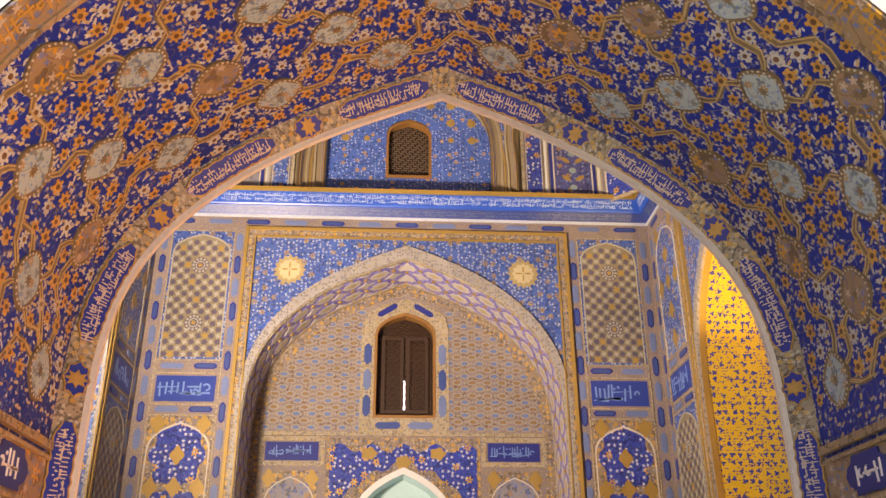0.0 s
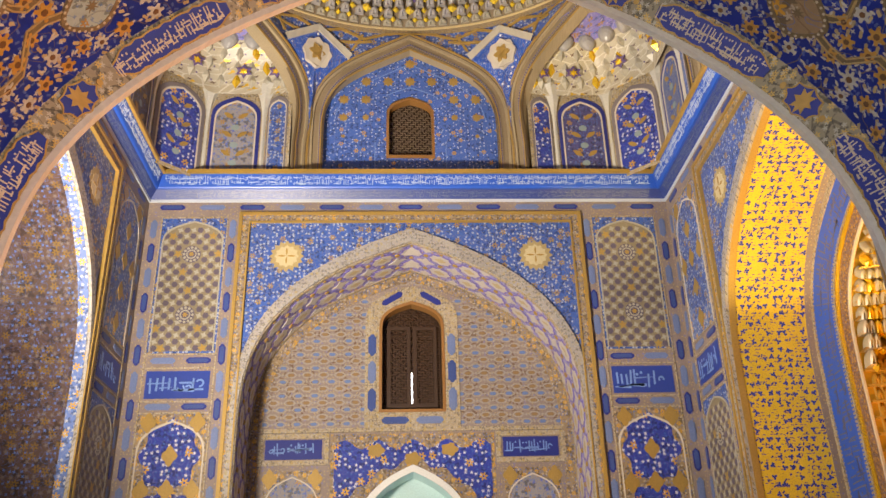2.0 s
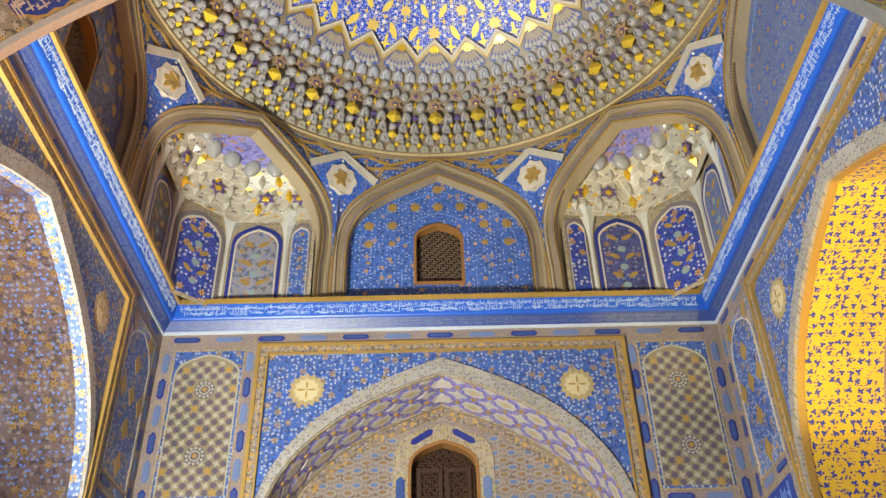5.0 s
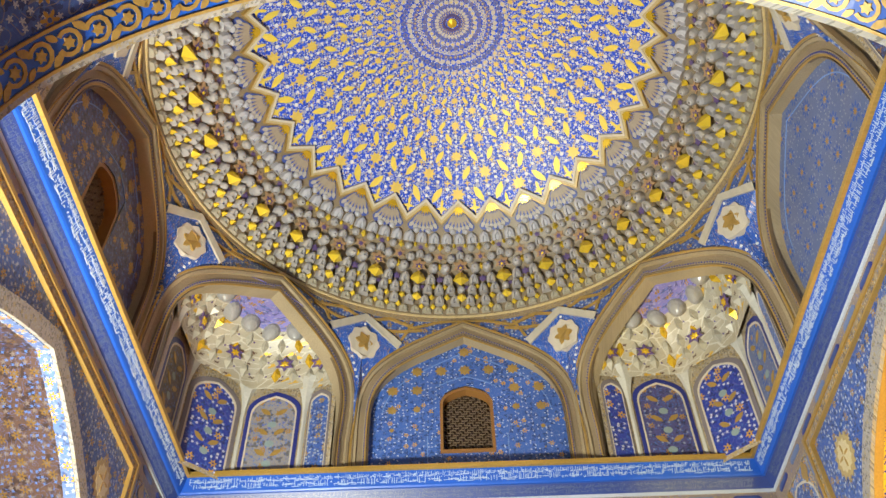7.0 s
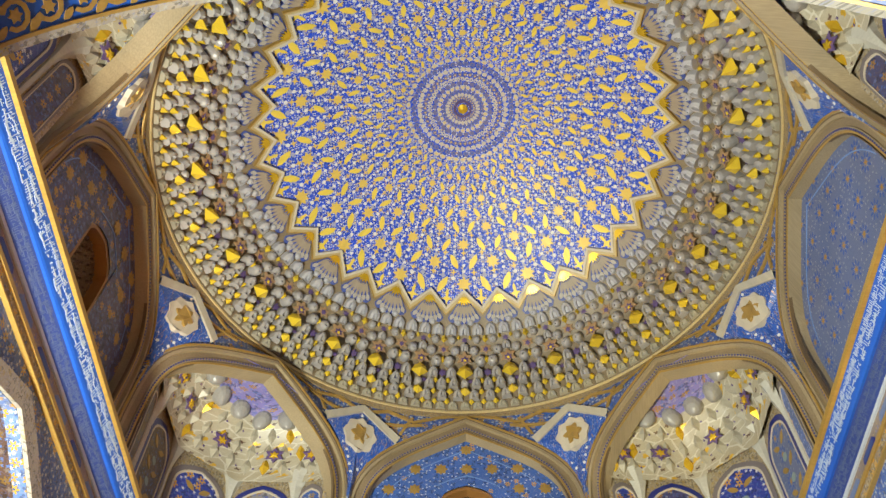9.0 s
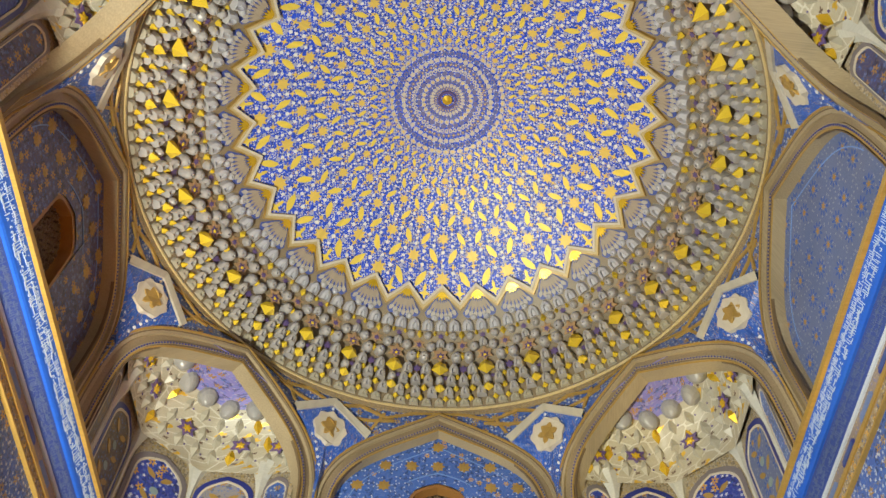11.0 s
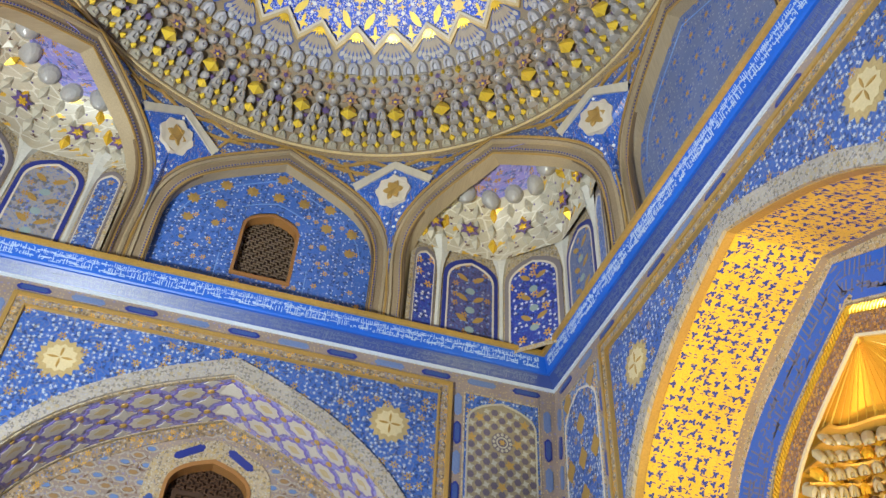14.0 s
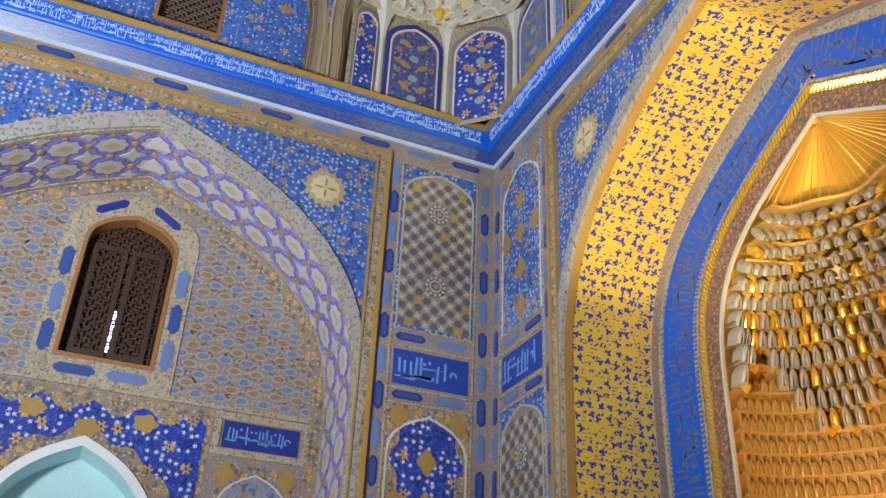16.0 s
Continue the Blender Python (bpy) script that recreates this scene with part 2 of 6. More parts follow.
SAGE = plain("grey_green_paint", (0.26, 0.33, 0.33), 0.5)
WOOD = plain("dark_wood", (0.05, 0.024, 0.012), 0.5)
WOODWARM = plain("brown_wood_frame", (0.30, 0.14, 0.04), 0.45)
MARBLE = plain("marble_floor", (0.62, 0.60, 0.56), 0.3)
TURQ = plain("pale_turquoise_plaster", (0.55, 0.74, 0.74), 0.5)


def glow(name, colour, power):
    s = Shade(name)
    s.put(s.bsdf.inputs["Base Color"], colour)
    s.put(s.bsdf.inputs["Emission Color"], colour)
    s.bsdf.inputs["Emission Strength"].default_value = power
    return s.mat


DAYLIGHT = glow("daylight_beyond", (0.9, 0.95, 1.0), 3.0)

# ---- mesh helpers ----


class Build:
    """Gathers faces and their UV, then makes one mesh object."""

    def __init__(self):
        self.v, self.f, self.t = [], [], []

    def add(self, verts, faces, uvs):
        k = len(self.v)
        self.v.extend(verts)
        self.t.extend(uvs)
        self.f.extend(tuple(i + k for i in f) for f in faces)

    def plate(self, poly, P, h0, h1, closed=False):
        """A raised plate: the polygon of (a, b) on the surface P(a, b, height)."""
        n = len(poly)
        top = [P(a, b, h1) for a, b in poly]
        low = [P(a, b, h0) for a, b in poly]
        self.add(top + low, [tuple(range(n))] + [(i, i + n, (i + 1) % n + n, (i + 1) % n) for i in range(n)], list(poly) * 2)

    def dome_plate(self, poly, P, h0, h1, peak):
        """A raised plate with a boss: facets rise to a peak in the middle."""
        n = len(poly)
        ca, cb = sum(p[0] for p in poly) / n, sum(p[1] for p in poly) / n
        top = [P(a, b, h1) for a, b in poly] + [P(ca, cb, peak)]
        low = [P(a, b, h0) for a, b in poly]
        self.add(top + low, [(i, (i + 1) % n, n) for i in range(n)] + [(i, i + n + 1, (i + 1) % n + n + 1, (i + 1) % n) for i in range(n)], list(poly) + [(ca, cb)] + list(poly))

    def band(self, outer, inner, P, h0, h1, loop=True):
        """A raised band between two outlines of equal count."""
        n = len(outer)
        vs, us = [], []
        for h in (h1, h0):
            for line in (outer, inner):
                vs += [P(a, b, h) for a, b in line]
                us += [(a + h1 - h, b + 0.7 * (h1 - h)) for a, b in line]
        fs = []
        for i in range(n if loop else n - 1):
            j = (i + 1) % n
            fs += [(i, j, n + j, n + i), (i, 2 * n + i, 2 * n + j, j), (n + i, n + j, 3 * n + j, 3 * n + i)]
        self.add(vs, fs, us)

    def sheet(self, rows, uvs):
        """A grid of points, row by row."""
        w = len(rows[0])
        vs = [p for r in rows for p in r]
        us = [p for r in uvs for p in r]
        fs = [(i * w + j, i * w + j + 1, (i + 1) * w + j + 1, (i + 1) * w + j) for i in range(len(rows) - 1) for j in range(w - 1)]
        self.add(vs, fs, us)

    def done(self, name, mat, parent=None, label="", smooth=False, place=None, kind="", category=""):
        me = bpy.data.meshes.new(name)
        me.from_pydata([tuple(p) for p in self.v], [], self.f)
        lay = me.uv_layers.new(name="UVMap")
        idx = np.empty(len(me.loops), dtype=np.int32)
        me.loops.foreach_get("vertex_index", idx)
        lay.data.foreach_set("uv", np.array([(p[0], p[1]) for p in self.t], dtype=np.float32)[idx].ravel())
        bm = bmesh.new()
        bm.from_mesh(me)
        bmesh.ops.recalc_face_normals(bm, faces=bm.faces)
        bm.to_mesh(me)
        bm.free()
        if smooth:
            me.polygons.foreach_set("use_smooth", [True] * len(me.polygons))
        me.materials.append(mat)
        ob = new(name, me)
        if parent is not None:
            ob.parent = parent
            if parent.type == "EMPTY" and "frame" in parent:
                ob.matrix_parent_inverse = parent.matrix_basis.inverted() @ FRAME
        if place is not None:
            ob.matrix_world = place
        return tagged(ob, label, category, "", kind)


class Pieces(Build):
    """Like Build, but every piece that is added becomes a part of its own."""

    def __init__(self, name, mat, parent):
        self.v, self.f, self.t = [], [], []
        self.name, self.mat, self.parent = name, mat, parent

    def add(self, verts, faces, uvs):
        me = bpy.data.meshes.new(self.name)
        me.from_pydata([tuple(float(c) for c in p) for p in verts], [], [tuple(f) for f in faces])
        lay = me.uv_layers.new(name="UVMap")
        lay.data.foreach_set("uv", [float(c) for l in me.loops for c in uvs[l.vertex_index][:2]])
        me.materials.append(self.mat)
        ob = new(self.name, me)
        ob.parent = self.parent
        if self.parent.type == "EMPTY" and "frame" in self.parent:
            ob.matrix_parent_inverse = self.parent.matrix_basis.inverted() @ FRAME


FRAME = pose(0.28, 12.0, 0)


def based(name, place, label, category, group="", kind=""):
    """A thing at its own base whose parts are built round the dome's axis."""
    ob = new(name)
    ob.matrix_basis = place
    ob.empty_display_size = 0.2
    ob["frame"] = 1
    return tagged(ob, label, category, group, kind)


def holder(name, place, label, category, kind="structure"):
    ob = new(name)
    ob.matrix_world = place
    ob.empty_display_size = 0.2
    return tagged(ob, label, category, "", kind)


def rise(s):
    """Nearly straight flanks from the apex and a tight haunch."""
    s = min(1.0, abs(s))
    return (1 - 0.28 * s) * max(0.0, 1 - s ** 3) ** 0.28


def sharp_rise(s):
    """The more angular arches of the octagon."""
    s = min(1.0, abs(s))
    return (1 - 0.38 * s) * max(0.0, 1 - s ** 5.5) ** 0.25


def low_rise(s):
    """The flatter arch of the portal."""
    s = min(1.0, abs(s))
    return (1 - 0.33 * s) * max(0.0, 1 - s ** 3) ** 0.28


def arch(hw, zs, za, n=18, foot=None, form=rise):
    """Half outlines joined: a four-centred arch from the left foot over the apex to the right foot."""
    right = []
    for i in range(n + 1):
        s = 1 - (1 - i / n) ** 3
        right.append((hw * s, zs + (za - zs) * form(s)))
    if foot is not None and foot < zs:
        right.append((hw, foot))
    return [(-a, b) for a, b in reversed(right[1:])] + right


class Path:
    """A curve of (u, z) by arc length from its apex, for surfaces that follow an arch."""

    def __init__(self, pts):
        self.p = np.array(pts)
        d = np.hypot(*np.diff(self.p, axis=0).T)
        self.s = np.r_[0, np.cumsum(d)]
        self.s -= np.interp(0, self.p[:, 0], self.s)

    def at(self, s):
        u, z = np.interp(s, self.s, self.p[:, 0]), np.interp(s, self.s, self.p[:, 1])
        e = 0.03
        du = np.interp(s + e, self.s, self.p[:, 0]) - np.interp(s - e, self.s, self.p[:, 0])
        dz = np.interp(s + e, self.s, self.p[:, 1]) - np.interp(s - e, self.s, self.p[:, 1])
        q = math.hypot(du, dz) or 1
        return u, z, dz / q, -du / q


def soffit_map(path, y0):
    def P(s, v, h):
        u, z, nu, nz = path.at(s)
        return (u + nu * h, y0 + v, z + nz * h)
    return P


def flat(y):
    return lambda a, b, h: (a, y - h, b)


def star(x, y, n, r1, r2, turn=0.0):
    return [(x + (r1 if i % 2 == 0 else r2) * math.cos(turn + math.pi * i / n), y + (r1 if i % 2 == 0 else r2) * math.sin(turn + math.pi * i / n)) for i in range(2 * n)]


def oval(x, y, a, b, n=12, lobes=0, depth=0.0):
    return [(x + a * (1 + depth * math.cos(lobes * t)) * math.cos(t), y + b * (1 + depth * math.cos(lobes * t)) * math.sin(t)) for t in (2 * math.pi * i / n for i in range(n))]


def cartouche(x, y, w, h):
    """An oblong with notched, rounded ends."""
    if w >= h:
        q = h / 2
        e = w / 2
        pts = [(e - q * 0.55, -q), (e - q * 0.5, -q * 0.7), (e, -q * 0.45), (e + q * 0.25, 0), (e, q * 0.45), (e - q * 0.5, q * 0.7), (e - q * 0.55, q)]
        pts = pts + [(-a, -b) for a, b in pts]
        return [(x + a, y + b) for a, b in pts]
    return [(x - b, y + a) for a, b in ((p, q) for p, q in cartouche(0, 0, h, w))]


def leaf(x, y, l, w, turn):
    c, s = math.cos(turn), math.sin(turn)
    pts = [(-0.5, 0), (-0.3, 0.32), (0.0, 0.5), (0.28, 0.3), (0.5, 0), (0.28, -0.42), (0.0, -0.5), (-0.3, -0.36)]
    return [(x + a * l * c - b * w * s, y + a * l * s + b * w * c) for a, b in pts]


def rect(a0, a1, b0, b1):
    return [(a0, b0), (a1, b0), (a1, b1), (a0, b1)]


def ring_rect(b, P, a0, a1, b0, b1, w, h):
    b.band(rect(a0, a1, b0, b1), rect(a0 + w, a1 - w, b0 + w, b1 - w), P, 0, h)


def strokes(b, P, a0, a1, b0, b1, rng, h=0.006, step=0.55, bold=1.0):
    """Illegible writing: plain upright bars joined by low sweeps, with dots."""
    H = b1 - b0
    a = a0 + 0.1 * H
    w = 0.085 * H * bold
    while a < a1 - 0.4 * H:
        kind = rng.random()
        if kind < 0.62:
            top = b0 + H * rng.uniform(0.72, 0.98)
            low = b0 + H * rng.uniform(0.08, 0.3)
            lean = rng.uniform(-0.05, 0.05) * H
            b.plate([(a, low), (a + w, low), (a + w + lean, top), (a + lean, top)], P, 0, h)
        elif kind < 0.85:
            cy = b0 + H * rng.uniform(0.25, 0.6)
            r = H * rng.uniform(0.13, 0.2)
            t0 = rng.uniform(0, 6.28)
            arc = [t0 + 4.4 * i / 6 for i in range(7)]
            b.band([(a + r + r * math.cos(t), cy + r * math.sin(t)) for t in arc], [(a + r + (r - w) * math.cos(t), cy + (r - w) * math.sin(t)) for t in arc], P, 0, h, loop=False)
            a += r
        else:
            b.plate(oval(a, b0 + H * rng.uniform(0.7, 0.85), w * 0.8, w * 0.8, 5), P, 0, h)
        if rng.random() < 0.5:
            cy = b0 + H * rng.uniform(0.1, 0.55)
            l = H * rng.uniform(0.4, 1.0)
            if a + l < a1:
                b.plate([(a - 0.1 * H, cy), (a + l, cy + rng.uniform(-0.08, 0.08) * H), (a + l, cy + w), (a - 0.1 * H, cy + w * 0.8)], P, 0, h)
        a += H * step * rng.uniform(0.4, 0.9)


# ---- the hall: a square of 11 m under a dome ----
CX, CY, HALF = 0.28, 12.0, 5.5
CORNICE = 10.3
SIDES = {"north": 0, "east": -90, "south": 180, "west": 90}
PLACE = {k: pose(CX, CY, 0, 0, 0, a) for k, a in SIDES.items()}
HW, ZS, ZA = 3.34, 5.0, 9.30
SHW, SZA = 3.05, 8.25


def wall_with_arch(name, place, hw, zs, za, top, y0, y1, half, mat, label):
    """A thick wall with a pointed opening: its two faces, and the ends at the opening stay for the soffit."""
    b = Build()
    line = [p for p in arch(hw, zs, za, foot=0.0)]
    for y in (y0, y1):
        for (u0, z0), (u1, z1) in zip(line[:-1], line[1:]):
            if abs(u1 - u0) > 1e-6:
                b.add([(u0, y, z0), (u1, y, z1), (u1, y, top), (u0, y, top)], [(0, 1, 2, 3)], [(u0, z0), (u1, z1), (u1, top), (u0, top)])
        for s in (-1, 1):
            b.add([(s * hw, y, 0), (s * half, y, 0), (s * half, y, top), (s * hw, y, top)], [(0, 1, 2, 3)], [(s * hw, 0), (s * half, 0), (s * half, top), (s * hw, top)])
    b.add([(-half, y0, top), (half, y0, top), (half, y1, top), (-half, y1, top)], [(0, 1, 2, 3)], [(0, 0), (11, 0), (11, 1), (0, 1)])
    return b.done(name, mat, None, label, place=place, kind="structure", category="wall")


def soffit(parent, name, path, y0, v0, v1, mat, label=""):
    b = Build()
    P = soffit_map(path, y0)
    ss = path.s
    vs = np.linspace(v0, v1, 3)
    b.sheet([[P(s, v, 0) for s in ss] for v in vs], [[(s, v) for s in ss] for v in vs])
    return b.done(name, mat, parent, label, smooth=False)


INLAYBLUE = plain("slate_blue_inlay", (0.05, 0.085, 0.27), 0.4, 0, 0.5)


def cartouche_border(parent, P, items, mats=(BLUED, PALEBLUE)):
    """Each cartouche is a plate of its own, alternately dark and pale."""
    for i, (a, b_, w, h) in enumerate(items):
        b = Build()
        b.plate(cartouche(a, b_, w, h), P, 0, 0.012)
        ob = b.done("cartouche", mats[i % 2], parent)
        b = Build()
        b.plate(cartouche(a, b_, w * 0.8, h * 0.62) if w > h else cartouche(a, b_, w * 0.62, h * 0.8), P, 0.012, 0.018)
        b.done("inlay", INLAYBLUE if i % 2 == 0 else PALEBLUE, ob)


def arch_panel_outline(a0, a1, b0, b1, headroom):
    hw = (a1 - a0) / 2
    m = (a0 + a1) / 2
    return [(m + u, z) for u, z in arch(hw, b1 - headroom, b1, 8, foot=b0)]


GIRIHTAN = plain("tan_tile_ground", (0.27, 0.22, 0.14), 0.45, 0, 0.6)
GIRIHPALE = plain("pale_star_tile", (0.40, 0.37, 0.30), 0.4)
PLUMTILE = plain("plum_grey_tile", (0.125, 0.10, 0.135), 0.4, 0, 0.6)
SCRIPTBLUE = plain("deep_blue_tablet", (0.025, 0.055, 0.30), 0.4)


def girih_panel(parent, P, a0, a1, b0, b1, rng):
    """Alternating slate and pale tiles with rosettes, under a pointed head."""
    line = arch_panel_outline(a0 + 0.04, a1 - 0.04, b0 + 0.04, b1 - 0.06, 0.55)
    hu = np.array([p[0] for p in line]), np.array([p[1] for p in line])
    b = Build()
    b.plate(rect(a0, a1, b0, b1), P, 0, 0.004)
    b.done("panel_ground", SPANDREL, parent)
    b = Build()
    b.plate(line, P, 0.004, 0.008)
    b.done("arched_field", GIRIHTAN, parent)
    b = Build()
    inner = [(0.5 * (a0 + a1) + (u - 0.5 * (a0 + a1)) * 0.955, b0 + (z - b0) * 0.988) for u, z in line]
    b.band(line, inner, P, 0.008, 0.018, loop=False)
    b.done("panel_rim", GIRIHPALE, parent)
    m, step = (a0 + a1) / 2, 0.135
    slate, pale, gold = Pieces("slate_tile", PLUMTILE, parent), Pieces("pale_tile", GIRIHPALE, parent), Pieces("gold_tile", LEAFDARK, parent)

    def top(u):
        s = abs(u - m) / ((a1 - a0) / 2 - 0.04)
        return b1 - 0.06 - 0.55 + 0.55 * rise(s) if s < 1 else b0
    centres = [(m, b0 + (b1 - b0) * 0.27), (m, b0 + (b1 - b0) * 0.72)]
    nz = int((b1 - b0) / step)
    for i in range(-5, 6):
        for j in range(nz):
            u, z = m + i * step, b0 + 0.1 + j * step
            if z > top(u) - 0.1 or abs(u - m) > (a1 - a0) / 2 - 0.1:
                continue
            if min(math.hypot(u - c[0], z - c[1]) for c in centres) < 0.2:
                continue
            if (i + j) % 2 == 0:
                slate.plate(oval(u, z, 0.066, 0.066, 6), P, 0.008, 0.014)
            elif (i * 3 + j * 5) % 9 == 0:
                gold.plate(star(u, z, 5, 0.10, 0.045, rng.uniform(0, 1)), P, 0.008, 0.015)
            else:
                pale.plate(star(u, z, 4, 0.07, 0.034, 0.4), P, 0.008, 0.012)
    for c in centres:
        slate.plate(oval(*c, 0.19, 0.19, 20), P, 0.008, 0.012)
        for q in range(12):
            t = math.pi * q / 6
            pale.plate(oval(c[0] + 0.15 * math.cos(t), c[1] + 0.15 * math.sin(t), 0.03, 0.03, 6), P, 0.012, 0.019)
        pale.band(oval(*c, 0.105, 0.105, 16), oval(*c, 0.08, 0.08, 16), P, 0.012, 0.019)
        gold.plate(star(*c, 6, 0.06, 0.035), P, 0.015, 0.022)


def bloom_panel(parent, P, a0, a1, b0, b1, field=CLOUD, ground=TAN_FLORAL):
    b = Build()
    b.plate(rect(a0, a1, b0, b1), P, 0, 0.004)
    b.done("panel_ground", ground, parent)
    m = (a0 + a1) / 2
    line = arch_panel_outline(a0 + 0.04, a1 - 0.04, b0, b1 - 0.12, 0.7)
    b = Build()
    inner = [(m + (u - m) * 0.955, b0 + (z - b0) * 0.985) for u, z in line]
    b.band(line, inner, P, 0.004, 0.014, loop=False)
    b.done("panel_rim", CREAMP, parent)
    h = 1.25
    z = b1 - 0.16 - h / 2
    b = Build()
    while z > b0:
        b.plate(oval(m, z, 0.52, h * 0.52, 40, 8, 0.1), P, 0.004, 0.010)
        z -= h
    b.done("lobed_field", field, parent)
    b = Pieces("gold_blossom", LEAFDARK, parent)
    z = b1 - 0.16 - h / 2
    while z > b0:
        for x, y in ((0, 0), (0.48, 0.62), (-0.48, 0.62), (0, -0.62)):
            b.plate(oval(m + x * 0.95, z + y, 0.13, 0.17, 16, 4, 0.18), P, 0.010, 0.018)
        z -= h


def script_panel(parent, P, a0, a1, b0, b1, rng, ground=SCRIPTBLUE, ink=SKYP):
    b = Build()
    b.plate(rect(a0, a1, b0, b1), P, 0, 0.008)
    pan = b.done("inscription_panel", ground, parent)
    b = Build()
    strokes(b, lambda a, c, h: P(a, c, h + 0.008), a0 + 0.04, a1 - 0.04, b0 + 0.05, b1 - 0.05, rng, 0.005, 0.32)
    b.done("script", ink, pan)


def side_columns(wall, P, rng, kind):
    """The upright fields between the framed arch and the corners."""
    for s in (-1, 1):
        def Q(a, b_, h, s=s):
            return P(s * a, b_, h)
        items = []
        for u in (3.715, 5.335):
            z = 3.4
            i = 0
            while z < 9.9:
                items.append((u, z + 0.22, 0.13, 0.4))
                z += 0.545
        cartouche_border(wall, Q, items)
        for z in (6.77, 5.86):
            cartouche_border(wall, Q, [(4.15, z, 0.46, 0.12), (4.83, z, 0.46, 0.12)])
        if kind == "tiled":
            girih_panel(wall, Q, 3.84, 5.17, 6.92, 9.86, rng)
            bloom_panel(wall, Q, 3.84, 5.17, 2.9, 5.72)
        else:
            bloom_panel(wall, Q, 3.84, 5.17, 6.92, 9.86, SPANDREL, PALE_BORDER)
            girih_panel(wall, Q, 3.84, 5.17, 2.9, 5.72, rng)
        script_panel(wall, P, *sorted((s * 3.9, s * 5.11)), 6.02, 6.56, rng)
        b = Build()
        for u in (3.83, 5.18):
            b.plate(rect(u - 0.012, u + 0.012, 2.5, 9.9), Q, 0, 0.016)
        for z in (9.88, 6.9, 6.62, 5.96, 5.74):
            b.plate(rect(3.83, 5.18, z - 0.012, z + 0.012), Q, 0, 0.016)
        b.done("field_border", STONE, wall)


RIMSTONE = painted_floral("pale_grey_rim", (0.30, 0.265, 0.225), (0.27, 0.24, 0.22), (0.42, 0.33, 0.16), (0.40, 0.385, 0.37), 10.0, 0.3, 19.0, 0.6, 0.32, rough=0.5, second=(0.26, 0.27, 0.40))


def framed_arch(wall, P, rng, hw=HW, za=ZA):
    """The gilt frame, spandrels and arch rim of a side."""
    top, out, inn = 9.95, 3.56, 3.36
    b = Build()
    b.band([(-out, 0), (-out, top), (out, top), (out, 0)], [(-inn, 0), (-inn, top - 0.2), (inn, top - 0.2), (inn, 0)], P, 0, 0.05, loop=False)
    fr = b.done("arch_frame", TAN_FLORAL, wall)
    b = Build()
    for o, w in ((out + 0.03, 0.07), (inn + 0.02, 0.03)):
        t = top + (o - out)
        b.band([(-o, 0), (-o, t), (o, t), (o, 0)], [(-o + w, 0), (-o + w, t - w), (o - w, t - w), (o - w, 0)], P, 0.0, 0.075, loop=False)
    b.done("gilt_fillet", LEAFDARK, wall)
    b = Build()
    z = 0.3
    while z < top - 0.15:
        for s in (-1, 1):
            b.plate(star(s * (out + inn) / 2, z, 4, 0.045, 0.02), P, 0.05, 0.058)
        z += 0.15
    u = -inn
    while u < inn:
        b.plate(star(u, top - 0.1, 4, 0.045, 0.02), P, 0.05, 0.058)
        u += 0.15
    tagged(b.done("frame_ornament", STONE, fr), kind="stuff")
    line = arch(hw, ZS, za, foot=2.0)
    outer = arch(hw + 0.14, ZS, za + 0.30, foot=2.0)
    b = Build()
    for (u0, z0), (u1, z1) in zip(outer[:-1], outer[1:]):
        lim = inn
        if abs(u1 - u0) > 1e-6 and max(abs(u0), abs(u1)) <= lim + 0.06:
            c = lambda u: max(-lim, min(lim, u))
            b.plate([(c(u0), z0), (c(u1), z1), (c(u1), top - 0.2), (c(u0), top - 0.2)], P, 0.0, 0.006)
    b.done("spandrel", SPANDREL, wall)
    b = Build()
    b.band(outer, line, P, 0, 0.055, loop=False)
    b.done("arch_rim", RIMSTONE, wall)
    for s in (-1, 1):
        b = Build()
        x, z = s * 2.57, 8.98
        b.plate(star(x, z, 16, 0.36, 0.29), P, 0.006, 0.014)
        ob = b.done("sun_medallion", plain("worn_sun_gold", (0.44, 0.33, 0.15), 0.5, 0, 0.5), wall)
        b = Build()
        b.dome_plate(star(x, z, 12, 0.25, 0.21), P, 0.014, 0.02, 0.03)
        b.done("sun_face", plain("pale_gold", (0.58, 0.48, 0.28), 0.45), ob)
        b = Build()
        for k in range(4):
            t = k * math.pi / 2
            b.plate(leaf(x + 0.1 * math.cos(t), z + 0.1 * math.sin(t), 0.17, 0.04, t), P, 0.02, 0.034)
        b.done("sun_cross", LEAFDARK, ob)


LIPGOLD = plain("worn_lip_gold", (0.50, 0.31, 0.07), 0.4, 0.3, 0.5)


